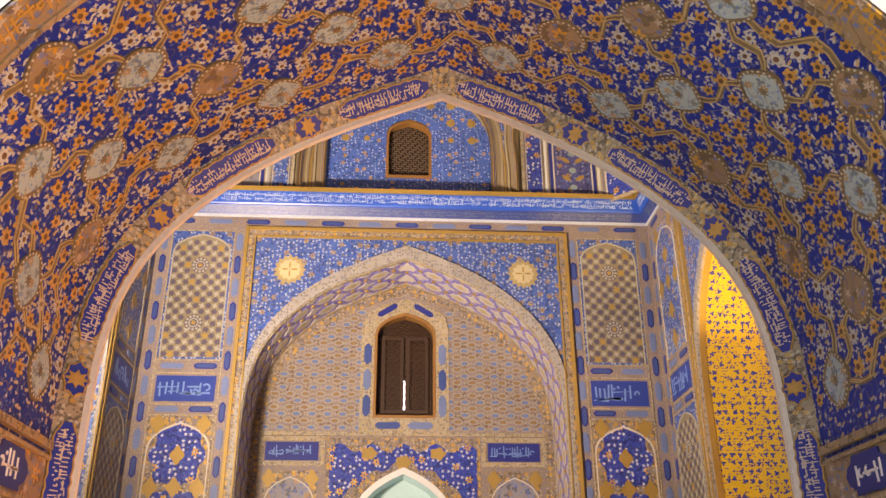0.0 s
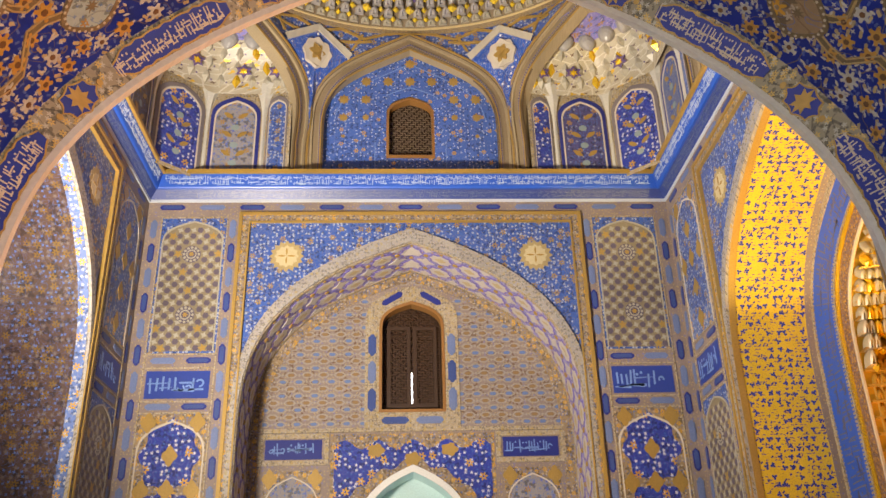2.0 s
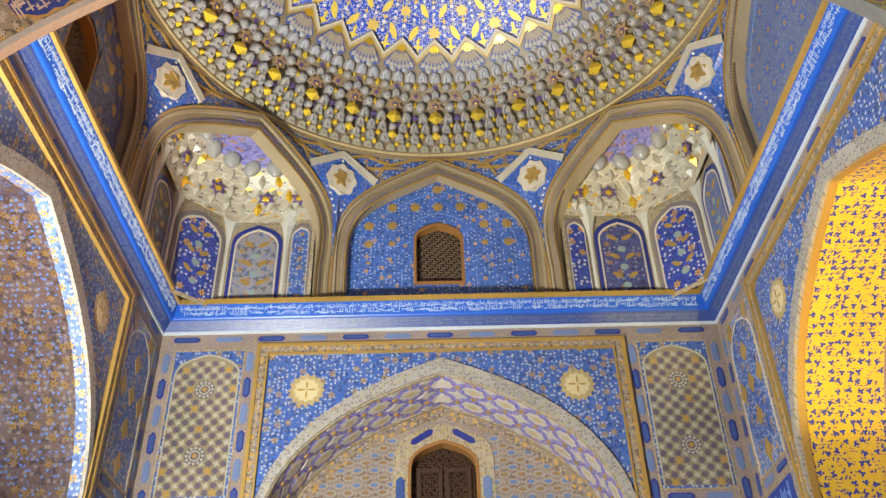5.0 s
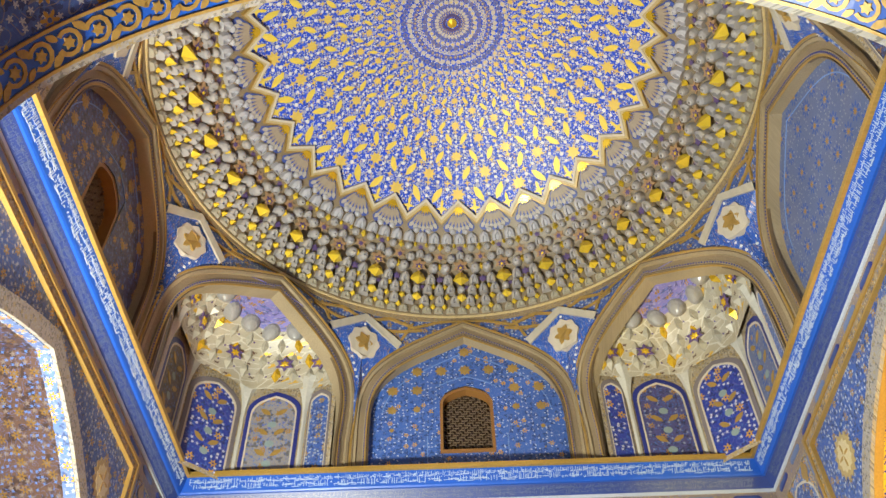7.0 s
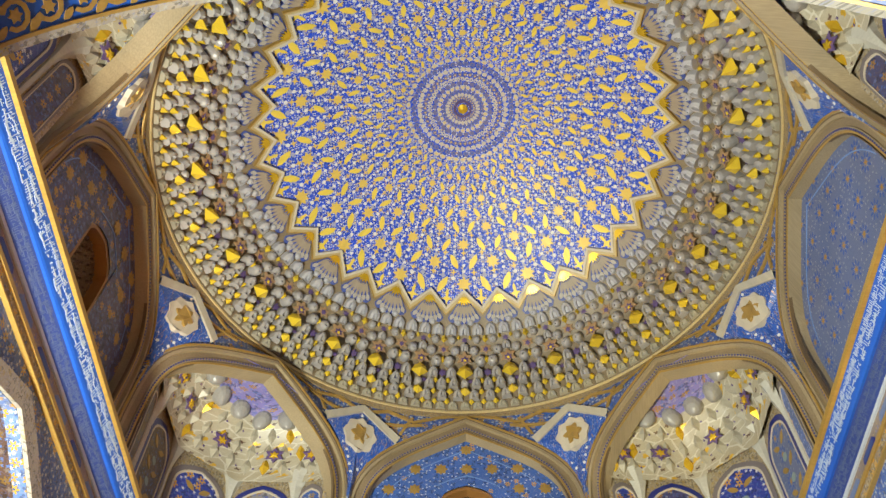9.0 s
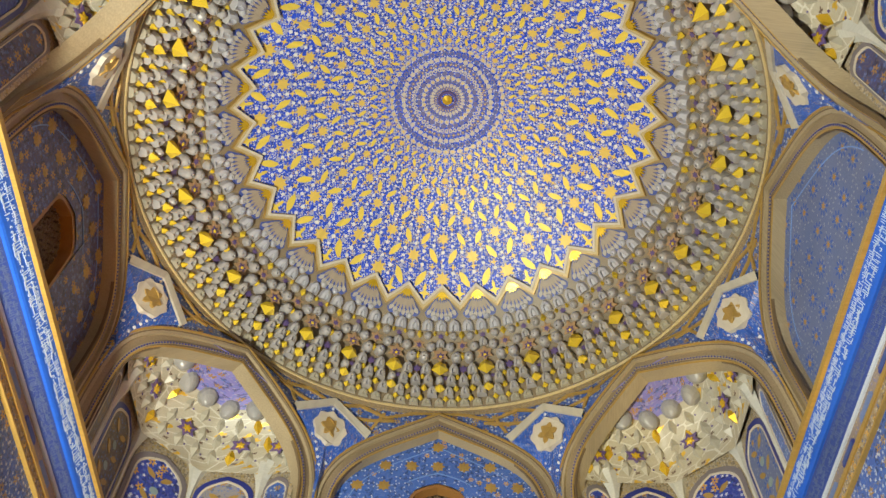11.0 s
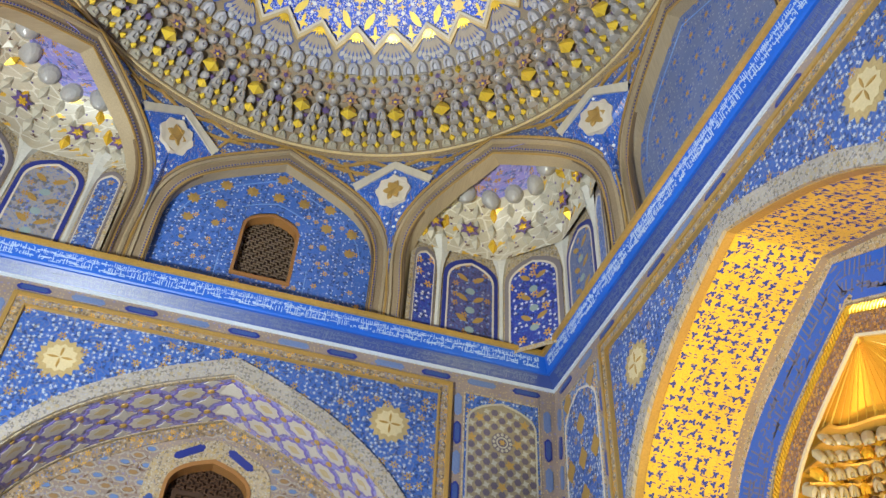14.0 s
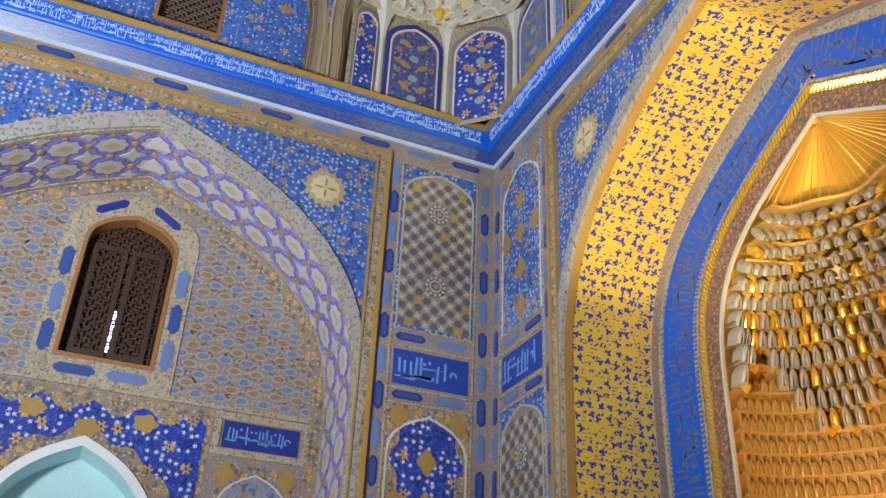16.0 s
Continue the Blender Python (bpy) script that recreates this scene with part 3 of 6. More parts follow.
def cornice(name, place, rng):
    """A coved cornice with two bands of writing and a gilt lip, mitred at the corners."""
    prof = [(0.0, 10.24), (0.03, 10.24), (0.03, 10.3), (0.03, 10.3), (0.16, 10.47), (0.2, 10.47), (0.22, 10.5), (0.3, 10.76), (0.36, 10.76), (0.36, 10.85), (0.0, 10.85)]
    root = holder(name, place, "blue painted cornice with white script and gilt lip", "cornice")
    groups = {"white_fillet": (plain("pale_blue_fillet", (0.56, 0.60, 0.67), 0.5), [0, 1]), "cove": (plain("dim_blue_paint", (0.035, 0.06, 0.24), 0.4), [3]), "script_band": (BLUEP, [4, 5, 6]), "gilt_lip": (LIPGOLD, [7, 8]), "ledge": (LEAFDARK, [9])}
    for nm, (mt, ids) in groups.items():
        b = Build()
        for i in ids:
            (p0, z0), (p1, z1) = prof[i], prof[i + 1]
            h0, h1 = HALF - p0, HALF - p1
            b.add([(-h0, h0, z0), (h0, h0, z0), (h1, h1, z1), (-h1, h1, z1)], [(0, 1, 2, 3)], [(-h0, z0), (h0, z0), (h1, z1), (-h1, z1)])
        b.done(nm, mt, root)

    def Pc(i):
        (p0, z0), (p1, z1) = prof[i], prof[i + 1]
        l = math.hypot(p1 - p0, z1 - z0)
        n = ((z1 - z0) / l, -(p1 - p0) / l)

        def P(a, t, h):
            f = t / l
            return (a, HALF - (p0 + (p1 - p0) * f + n[0] * h), z0 + (z1 - z0) * f + n[1] * h)
        return P, l
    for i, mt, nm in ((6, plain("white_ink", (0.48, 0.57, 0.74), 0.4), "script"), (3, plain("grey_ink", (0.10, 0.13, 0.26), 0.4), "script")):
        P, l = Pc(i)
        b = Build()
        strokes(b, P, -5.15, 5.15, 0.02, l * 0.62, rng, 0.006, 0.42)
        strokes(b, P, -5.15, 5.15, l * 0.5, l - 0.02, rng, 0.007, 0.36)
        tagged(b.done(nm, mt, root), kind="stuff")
    return root


def lattice_window(name, place, a0, a1, b0, b1, y, depth, slit):
    """A pointed window: wooden frame, pierced lattice of crossing bars, and daylight beyond."""
    root = holder(name, place, "pointed wooden lattice window in a brown frame", "window")
    m, hw = (a0 + a1) / 2, (a1 - a0) / 2
    head = hw * 1.0
    out = [(m + u, z) for u, z in arch(hw, b1 - head, b1, 10, foot=b0)]
    inn = [(m + u, z) for u, z in arch(hw - 0.06, b1 - head, b1 - 0.08, 10, foot=b0 + 0.06)]
    P = flat(y)
    b = Build()
    b.band(out, inn, P, -depth, 0.05, loop=True)
    b.done("window_frame", WOODWARM, root)
    b = Build()
    w = 0.008
    step = 0.058

    def top(u):
        s = abs(u - m) / (hw - 0.06)
        return b1 - 0.08 - head + head * rise(s) if s < 1 else b0
    u = a0 + 0.08
    i = 0
    while u < a1 - 0.06:
        z = b0 + 0.06
        j = 0
        while z < top(u):
            zz = min(z + step, top(u))
            if (i + j) % 3:
                b.plate(rect(u - w, u + w, z, zz), P, -depth, -depth + 0.03)
            if (i * 2 + j) % 3 and u + step < a1 - 0.06 and z < top(u + step):
                b.plate(rect(u, u + step, z - w, z + w), P, -depth, -depth + 0.025)
            z += step
            j += 1
        u += step
        i += 1
    b.done("lattice", plain("lattice_wood", (0.075, 0.034, 0.015), 0.5) if slit else plain("weathered_lattice", (0.16, 0.11, 0.07), 0.6), root)
    b = Build()
    if slit:
        for s in (-1, 1):
            b.band(rect(m + s * 0.03, m + s * (hw - 0.16), b0 + 0.15, b1 - head * 0.75), rect(m + s * 0.11, m + s * (hw - 0.24), b0 + 0.23, b1 - head * 0.75 - 0.08), P, -depth, -depth + 0.05)
        b.done("shutter_frame", WOOD, root)
        b = Build()
    back = -depth - 0.06
    if slit:
        gap = 0.022
        zs0, zs1 = b0 + 0.25, b0 + 0.95
        b.plate(rect(a0, m - gap, b0, b1), P, back - 0.02, back)
        b.plate(rect(m + gap, a1, b0, b1), P, back - 0.02, back)
        b.plate(rect(m - gap, m + gap, b0, zs0), P, back - 0.02, back)
        b.plate(rect(m - gap, m + gap, zs1, b1), P, back - 0.02, back)
    else:
        b.plate(rect(a0, a1, b0, b1), P, back - 0.02, back)
    b.done("shutter_board", WOOD, root)
    if slit:
        b = Build()
        b.plate(rect(a0, a1, b0, b1), P, back - 0.3, back - 0.28)
        b.done("daylight", DAYLIGHT, root)
    return root


RNG = random.Random(4)
WALLS = {}
for side, kind in (("north", "tiled"), ("east", "blue"), ("south", "blue"), ("west", "blue")):
    hw, za = (HW, ZA) if side != "south" else (SHW, SZA)
    w = wall_with_arch("wall_" + side, PLACE[side], hw, ZS, za, CORNICE, HALF, HALF + (1.5 if side != "south" else 1.9), HALF, ROSY, "painted hall wall with a great pointed arch and framed panels")
    WALLS[side] = w
    P = flat(HALF)
    framed_arch(w, P, RNG, hw, za)
    side_columns(w, P, RNG, kind)
    items = [(-5.0 + 0.83 * i, 10.12, 0.5, 0.11) for i in range(13)]
    cartouche_border(w, P, items)
    cornice("cornice_" + side, PLACE[side], RNG)

ARCHLINE = Path(arch(HW, ZS, ZA, 24, foot=0.0))

# north recess: jewelled soffit and tympanum
NORTH = WALLS["north"]
soffit(NORTH, "soffit", ARCHLINE, HALF, 0, 1.5, LAVP)
P = soffit_map(ARCHLINE, HALF)
cream, gem, rim = Pieces("soffit_tile", plain("pale_soffit_tile", (0.50, 0.45, 0.40), 0.4), NORTH), Pieces("soffit_boss", LEAFDARK, NORTH), Build()
violet, heart = Build(), Build()
for k in range(-11, 12):
    s = k * 0.66
    for v in (0.43, 1.07):
        q = oval(s, v, 0.225, 0.185, 32, 8, 0.10)
        violet.band(oval(s, v, 0.275, 0.23, 32, 8, 0.10), q, P, 0, 0.010)
        cream.plate(q, P, 0, 0.016)
        heart.plate(oval(s, v, 0.11, 0.085, 16, 4, 0.15), P, 0.016, 0.02)
        gem.dome_plate(oval(s + 0.33, v, 0.06, 0.055, 8), P, 0, 0.02, 0.04)
    cream.plate(star(s + 0.33, 0.75, 4, 0.2, 0.095), P, 0, 0.014)
    gem.dome_plate(oval(s, 0.75, 0.055, 0.055, 8), P, 0, 0.02, 0.04)
    for v in (0.16, 1.34):
        cream.plate(star(s + 0.33, v, 4, 0.13, 0.07), P, 0, 0.014)
        gem.dome_plate(oval(s, v, 0.04, 0.03, 6), P, 0, 0.02, 0.03)
heart.done("tile_hearts", plain("straw_heart", (0.46, 0.36, 0.20), 0.5), NORTH)
violet.done("violet_outlines", plain("violet_paint", (0.17, 0.13, 0.42), 0.45), NORTH)
for v in (0.04, 1.46):
    ss = [float(x) for x in ARCHLINE.s]
    rim.band([(s, v - 0.04) for s in ss], [(s, v + 0.04) for s in ss], P, 0, 0.02, loop=False)
rim.done("soffit_edge", STONE, NORTH)

YT = HALF + 1.5
b = Build()
line = arch(HW, ZS, ZA, foot=0.0)
mh = [(u, z) for u, z in arch(1.05, 3.2, 4.86, foot=0.0)]


def wall_piece(bld, a0, a1, b0, b1, y, u2=None):
    bld.add([(a0, y, b0), (a1, y, b0), (a1, y, b1), (a0, y, b1)], [(0, 1, 2, 3)], rect(a0, a1, b0, b1))


WIN = (-0.70, 0.70, 6.08, 8.56)
cuts = sorted({round(u, 4) for u, _ in line} | {WIN[0], WIN[1]} | {round(u, 4) for u, _ in mh})


def arch_z(u, hw, zs, za, form=rise):
    return zs + (za - zs) * form(u / hw) if abs(u) < hw else zs


for u0, u1 in zip(cuts[:-1], cuts[1:]):
    t0, t1 = (arch_z(u, HW, ZS, ZA) for u in (u0, u1))
    m = (u0 + u1) / 2
    base = [0.0, 0.0]
    if abs(m) < 1.05:
        base = [arch_z(u, 1.05, 3.2, 4.86) for u in (u0, u1)]
    if WIN[0] < m < WIN[1]:
        h0, h1 = (WIN[3] - 0.7 + 0.7 * rise(u / 0.7) for u in (u0, u1))
        segs = [(base[0], base[1], WIN[2], WIN[2]), (h0, h1, t0, t1)]
    else:
        segs = [(base[0], base[1], t0, t1)]
    for c0, c1, d0, d1 in segs:
        b.add([(u0, YT, c0), (u1, YT, c1), (u1, YT, d1), (u0, YT, d0)], [(0, 1, 2, 3)], [(u0, c0), (u1, c1), (u1, d1), (u0, d0)])
TYMP = b.done("tympanum", ROSY, NORTH)
P = flat(YT)
blue_, pale_, gold_ = Pieces("blue_lozenge", plain("dull_blue", (0.13, 0.20, 0.42), 0.5), TYMP), Build(), Pieces("gold_lozenge", plain("dull_ochre", (0.28, 0.17, 0.07), 0.5), TYMP)
for r in range(23):
    z = 5.86 + r * 0.15
    for k in range(-10, 11):
        u = (k + 0.5 * (r % 2)) * 0.34
        if abs(u) > HW - 0.15 or z > arch_z(u, HW, ZS, ZA) - 0.22 or (abs(u) < 1.02 and z < 8.95):
            continue
        pale_.band(oval(u, z, 0.13, 0.07, 6), oval(u, z, 0.10, 0.05, 6), P, 0, 0.01)
        (blue_ if r % 2 == 0 else gold_).plate(oval(u, z, 0.075, 0.038, 6), P, 0, 0.012)
        pale_.plate(star(u + 0.17, z, 4, 0.035, 0.018), P, 0, 0.008)
scrolls = Build()
for _ in range(900):
    u, z = RNG.uniform(-3.0, 3.0), RNG.uniform(5.85, 9.0)
    if z < arch_z(u, HW, ZS, ZA) - 0.3 and (abs(u) > 1.04 or z > 8.95):
        scrolls.plate(leaf(u, z, RNG.uniform(0.07, 0.14), 0.035, RNG.uniform(0, 3.14)), P, 0, 0.006)
tagged(scrolls.done("brown_scrolls", plain("umber_paint", (0.17, 0.10, 0.06), 0.5), TYMP), kind="stuff")
tagged(pale_.done("pale_network", plain("dull_cream", (0.36, 0.32, 0.28), 0.5), TYMP), kind="stuff")
b = Build()
o = arch(HW - 0.02, ZS, ZA - 0.03, foot=2.0)
i_ = arch(HW - 0.24, ZS, ZA - 0.24, foot=2.0)
b.band(o, i_, P, 0, 0.02, loop=False)
b.done("tympanum_border", TAN_FLORAL, TYMP)
# window surround with cartouches
b = Build()
o = [(u, z) for u, z in arch(1.0, 8.0, 8.92, 10, foot=5.74)]
i_ = [(u, z) for u, z in arch(0.7, 7.86, 8.56, 10, foot=6.08)]
b.band(o, i_, P, 0, 0.03)
b.done("window_surround", STONE, TYMP)
cartouche_border(TYMP, lambda a, c, h: P(a, c, h + 0.03), [(s * 0.85, z, 0.17, 0.46) for s in (-1, 1) for z in (6.35, 6.95, 7.55)] + [(s * 0.36, 5.91, 0.54, 0.15) for s in (-1, 1)], (INLAYBLUE, PALEBLUE))
for s in (-1, 1):
    b = Build()
    c, t = (s * 0.42, 8.62), -s * 0.55
    b.plate([(c[0] + (a - 0) * math.cos(t) - q * math.sin(t), c[1] + a * math.sin(t) + q * math.cos(t)) for a, q in cartouche(0, 0, 0.5, 0.13)], P, 0.03, 0.045)
    b.done("cartouche", BLUED, TYMP)
lattice_window("window_1", PLACE["north"], *WIN, YT, 0.22, True)
# lower band of the tympanum: inscription tablets and the lobed blue field over the mihrab
for s in (-1, 1):
    a0, a1 = sorted((s * 1.85, s * 3.0))
    ring_rect(bb := Build(), P, a0 - 0.14, a1 + 0.14, 5.02, 5.66, 0.1, 0.03)
    bb.done("tablet_border", STONE, TYMP)
    script_panel(TYMP, P, a0, a1, 5.14, 5.54, RNG, BLUED, SKYP)
    bloom_panel(TYMP, P, a0, a1, 3.0, 4.92, NICHE_GREY, TAN_FLORAL)
b = Build()
b.plate(rect(-3.1, 3.1, 5.68, 5.76), P, 0, 0.04)
b.done("string_course", STONE, TYMP)
MB = [(u, z) for u, z in arch(1.05, 3.2, 4.86, 14)]
ground, cloud = Build(), Build()
for (u0, z0), (u1, z1) in zip(MB[:-1], MB[1:]):
    ground.plate([(u0, z0), (u1, z1), (u1, 5.64), (u0, 5.64)], P, 0, 0.004)
for s in (-1, 1):
    ground.plate(rect(*sorted((s * 1.05, s * 1.68)), 2.6, 5.64), P, 0, 0.004)
ground.done("mihrab_panel", TAN_FLORAL, TYMP)
n = 28
top_line, low_line = [], []
for i in range(n + 1):
    u = -1.6 + 3.2 * i / n
    top_line.append((u, 5.42 + 0.10 * math.cos(u * 9)))
    low_line.append((u, max(3.4, (arch_z(u * 0.74, 1.05, 3.2, 4.86) if abs(u) < 1.4 else 3.4) + 0.26 + 0.07 * math.sin(abs(u) * 12))))
cloud.band(top_line, low_line, P, 0.004, 0.012, loop=False)
cloud.done("lobed_blue_field", CLOUD, TYMP)
b = Build()
for u, z in ((0, 5.12), (0.75, 5.3), (-0.75, 5.3)):
    b.plate(oval(u, z, 0.17, 0.13, 18, 5, 0.15), P, 0.012, 0.02)
b.done("gold_blossoms", LEAFDARK, TYMP)
b = Build()
b.band(arch(1.17, 3.2, 5.0, 14, foot=0), arch(1.05, 3.2, 4.86, 14, foot=0), P, 0, 0.05, loop=False)
b.done("mihrab_rim", WHITEP, TYMP)
mpath = Path(arch(1.05, 3.2, 4.86, 14, foot=0.0))
soffit(TYMP, "mihrab_soffit", mpath, YT, 0, 0.7, TURQ)
b = Build()
wall_piece(b, -1.3, 1.3, 0, 5.2, YT + 0.7)
b.done("mihrab_back", TURQ, TYMP)


# east recess: gilt soffit, blue script arch, rope moulding and a stalactite niche
EAST = WALLS["east"]
P = soffit_map(ARCHLINE, HALF)
soffit(EAST, "soffit", ARCHLINE, HALF, 0.1, 1.38, SOFFIT_GOLD)
b = Build()
ss = [float(x) for x in ARCHLINE.s]
b.band([(s, 0.0) for s in ss], [(s, 0.12) for s in ss], P, -0.01, 0.012, loop=False)
b.done("soffit_fillet", LEAFDARK, EAST)
b = Build()
b.band([(s, 1.36) for s in ss], [(s, 1.5) for s in ss], P, -0.02, 0.014, loop=False)
b.done("soffit_inner_band", ROSY, EAST)
NHW, NZS, NZA = 2.04, 4.9, 8.05


def arched_wall(bld, ohw, ozs, oza, ihw, izs, iza, y, n=24, form=rise):
    """A flat wall between an outer arch and an inner arched opening."""
    o = arch(ohw, ozs, oza, n, foot=0.0)
    i = arch(ihw, izs, iza, n, 0.0, form)
    for k in range(len(o) - 1):
        q = [o[k], o[k + 1], i[k + 1], i[k]]
        bld.add([(u, y, z) for u, z in q], [(0, 1, 2, 3)], q)


b = Build()
arched_wall(b, HW, ZS, ZA, NHW, NZS, NZA, YT, form=sharp_rise)
b.done("recess_back", ROSY, EAST)
P = flat(YT)


def arch_band(parent, name, mat, h0, h1, o, i, n=24, outer=sharp_rise):
    b = Build()
    b.band(arch(*o, n, 0.0, outer), arch(*i, n, 0.0, sharp_rise), P, h0, h1, loop=False)
    return b.done(name, mat, parent)


arch_band(EAST, "pale_fillet", STONE, 0, 0.03, (HW - 0.01, ZS, ZA - 0.01), (HW - 0.09, ZS, ZA - 0.1), outer=rise)
blueband = arch_band(EAST, "blue_script_band", BLUEP, 0, 0.012, (HW - 0.09, ZS, ZA - 0.1), (2.5, 5.1, 8.58))
bpath = Path(arch(2.88, 5.05, 8.90, 24, 2.0, sharp_rise))
b = Build()


def band_map(s, t, h):
    u, z, nu, nz = bpath.at(s)
    return (u - nu * t, YT - h, z - nz * t)


strokes(b, lambda s, t, h: band_map(s, t, h + 0.012), float(bpath.s[0]), float(bpath.s[-1]), -0.26, 0.06, RNG, 0.005, 0.4)
strokes(b, lambda s, t, h: band_map(s, t, h + 0.012), float(bpath.s[0]), float(bpath.s[-1]), -0.02, 0.28, RNG, 0.006, 0.45)
tagged(b.done("script", plain("dull_gold_ink", (0.13, 0.14, 0.24), 0.5), blueband), kind="stuff")
b = Build()
for t in (-0.36, 0.34):
    s = float(bpath.s[0])
    while s < bpath.s[-1]:
        b.plate(rect(s, s + 0.035, t, t + 0.07), lambda a, c, h: band_map(a, c, h + 0.012), 0, 0.006)
        s += 0.065
tagged(b.done("dentil_edging", STONE, blueband), kind="stuff")
arch_band(EAST, "inner_fillet", STONE, 0, 0.03, (2.5, 5.1, 8.58), (2.46, 5.1, 8.54))
# gilt rope
rope = Build()
rp = Path(arch(2.38, 5.1, 8.45, 24, 0.0, sharp_rise))
s = float(rp.s[0])
while s < rp.s[-1]:
    q = []
    for d, t in ((0, -0.055), (0.045, -0.055), (0.105, 0.055), (0.06, 0.055)):
        q.append((s + d, t))
    rope.dome_plate(q, lambda a, t, h: (rp.at(a)[0] - rp.at(a)[2] * t, YT - h, rp.at(a)[1] - rp.at(a)[3] * t), 0, 0.035, 0.05)
    s += 0.058
tagged(rope.done("gilt_rope_moulding", LEAF, EAST), kind="stuff")
RUST = painted_floral("rust_gold_border", (0.20, 0.095, 0.045), (0.10, 0.05, 0.03), (0.62, 0.36, 0.06), (0.42, 0.25, 0.10), 14.0, 0.6, 22.0, 0.6, 0.34)
arch_band(EAST, "tan_niche_band", RUST, 0, 0.02, (2.32, 5.1, 8.38), (2.075, 4.93, 8.09))
arch_band(EAST, "niche_edge", CREAMP, 0, 0.04, (2.075, 4.93, 8.09), (NHW, NZS, NZA))

# the niche: a half-round shell that closes under its arch
NDEEP = 1.5


def niche_surf(phi, z, h=0.0):
    """phi from -90 (left jamb) to 90 (right jamb); the plan shrinks with the arch above its springing."""
    r = NHW
    if z > NZS:
        f = (z - NZS) / (NZA - NZS)
        lo, hi = 0.0, 1.0
        for _ in range(24):
            m = (lo + hi) / 2
            if sharp_rise(m) > f:
                lo = m
            else:
                hi = m
        r = NHW * lo
    k = max(0.0, r - h)
    return (k * math.sin(math.radians(phi)), YT + NDEEP / NHW * k * math.cos(math.radians(phi)), z - 0.0 * h)


b = Build()
zs_ = [0, 2, 3, 4, NZS] + [NZS + (NZA - NZS) * (1 - (1 - i / 16) ** 1.6) for i in range(1, 17)]
phis = np.linspace(-90, 90, 33)
b.sheet([[niche_surf(p, z) for p in phis] for z in zs_], [[(math.radians(p) * NHW, z) for p in phis] for z in zs_])
NICHE = b.done("niche_shell", plain("gilded_niche", (0.50, 0.26, 0.025), 0.36, 0.35), EAST, smooth=True)

# stalactite cell: a rounded bullet, 1 wide and 1 high, with a narrow slit low in its face
def scoop_template():
    """A pointed bulb: outline, two rings of a swelling face and a small sunk slit."""
    line = [(-0.5, 0.0), (-0.5, 0.45), (-0.44, 0.66), (-0.26, 0.86), (0.0, 1.0), (0.26, 0.86), (0.44, 0.66), (0.5, 0.45), (0.5, 0.0)]
    vs = [(u, z, 0.0) for u, z in line]
    vs += [(u * 0.78, 0.02 + z * 0.86, 0.34 + 0.1 * z) for u, z in line]
    vs += [(u * 0.34, 0.05 + z * 0.55, 0.46 + 0.1 * z) for u, z in line]
    vs += [(u * 0.22, 0.08 + z * 0.46, 0.30) for u, z in line]
    vs += [(u, z, -0.6) for u, z in line]
    n = len(line)
    fs = []
    for i in range(n):
        j = (i + 1) % n
        for r in range(3):
            fs.append((r * n + i, r * n + j, r * n + n + j, r * n + n + i))
        fs.append((i, 4 * n + i, 4 * n + j, j))
    fs.append(tuple(3 * n + i for i in range(n)))
    return np.array(vs), fs


def bulb_template():
    """A smooth swelling drop with a small hollow."""
    n = 12
    vs = []
    for f, d in ((1.0, -0.3), (0.96, 0.1), (0.8, 0.36), (0.5, 0.5), (0.22, 0.54), (0.16, 0.4)):
        vs += [(0.5 * f * math.cos(2 * math.pi * i / n), 0.5 + 0.5 * f * math.sin(2 * math.pi * i / n) - 0.06 * (1 - f), d) for i in range(n)]
    fs = [(r * n + i, r * n + (i + 1) % n, r * n + n + (i + 1) % n, r * n + n + i) for r in range(5) for i in range(n)]
    return np.array(vs), fs + [tuple(5 * n + i for i in range(n))]


def facet_template():
    """A gilt kite of four facets that juts out."""
    vs = [(-0.5, 0.35, 0.0), (0.0, -0.1, 0.05), (0.5, 0.35, 0.0), (0.0, 1.0, 0.05), (0.0, 0.42, 0.5), (-0.3, 0.8, 0.0), (0.3, 0.8, 0.0)]
    return np.array(vs), [(0, 1, 4), (1, 2, 4), (2, 6, 4), (6, 3, 4), (3, 5, 4), (5, 0, 4)]


def star_template():
    vs = [(0.5 * math.cos(t) * (1 if i % 2 == 0 else 0.55), 0.5 + 0.5 * math.sin(t) * (1 if i % 2 == 0 else 0.55), 0.0) for i, t in enumerate(math.pi * k / 6 + math.pi / 2 for k in range(12))]
    vs += [(x, y, -0.25) for x, y, _ in vs] + [(0, 0.5, 0.05)]
    return np.array(vs), [(i, (i + 1) % 12, 24) for i in range(12)] + [(i, i + 12, (i + 1) % 12 + 12, (i + 1) % 12) for i in range(12)]


def drop_template():
    """A smooth drop that hangs forward, without a hollow."""
    n = 12
    vs = []
    for f, d in ((1.0, -0.3), (0.97, 0.15), (0.84, 0.42), (0.6, 0.6), (0.3, 0.7), (0.06, 0.74)):
        vs += [(0.5 * f * math.cos(2 * math.pi * i / n), 0.5 + 0.5 * f * math.sin(2 * math.pi * i / n) - 0.28 * (1 - f), d) for i in range(n)]
    fs = [(r * n + i, r * n + (i + 1) % n, r * n + n + (i + 1) % n, r * n + n + i) for r in range(5) for i in range(n)]
    return np.array(vs), fs + [tuple(5 * n + i for i in range(n))]


SCOOP, BULB, FACET, STAR6, DROP = scoop_template(), bulb_template(), facet_template(), star_template(), drop_template()


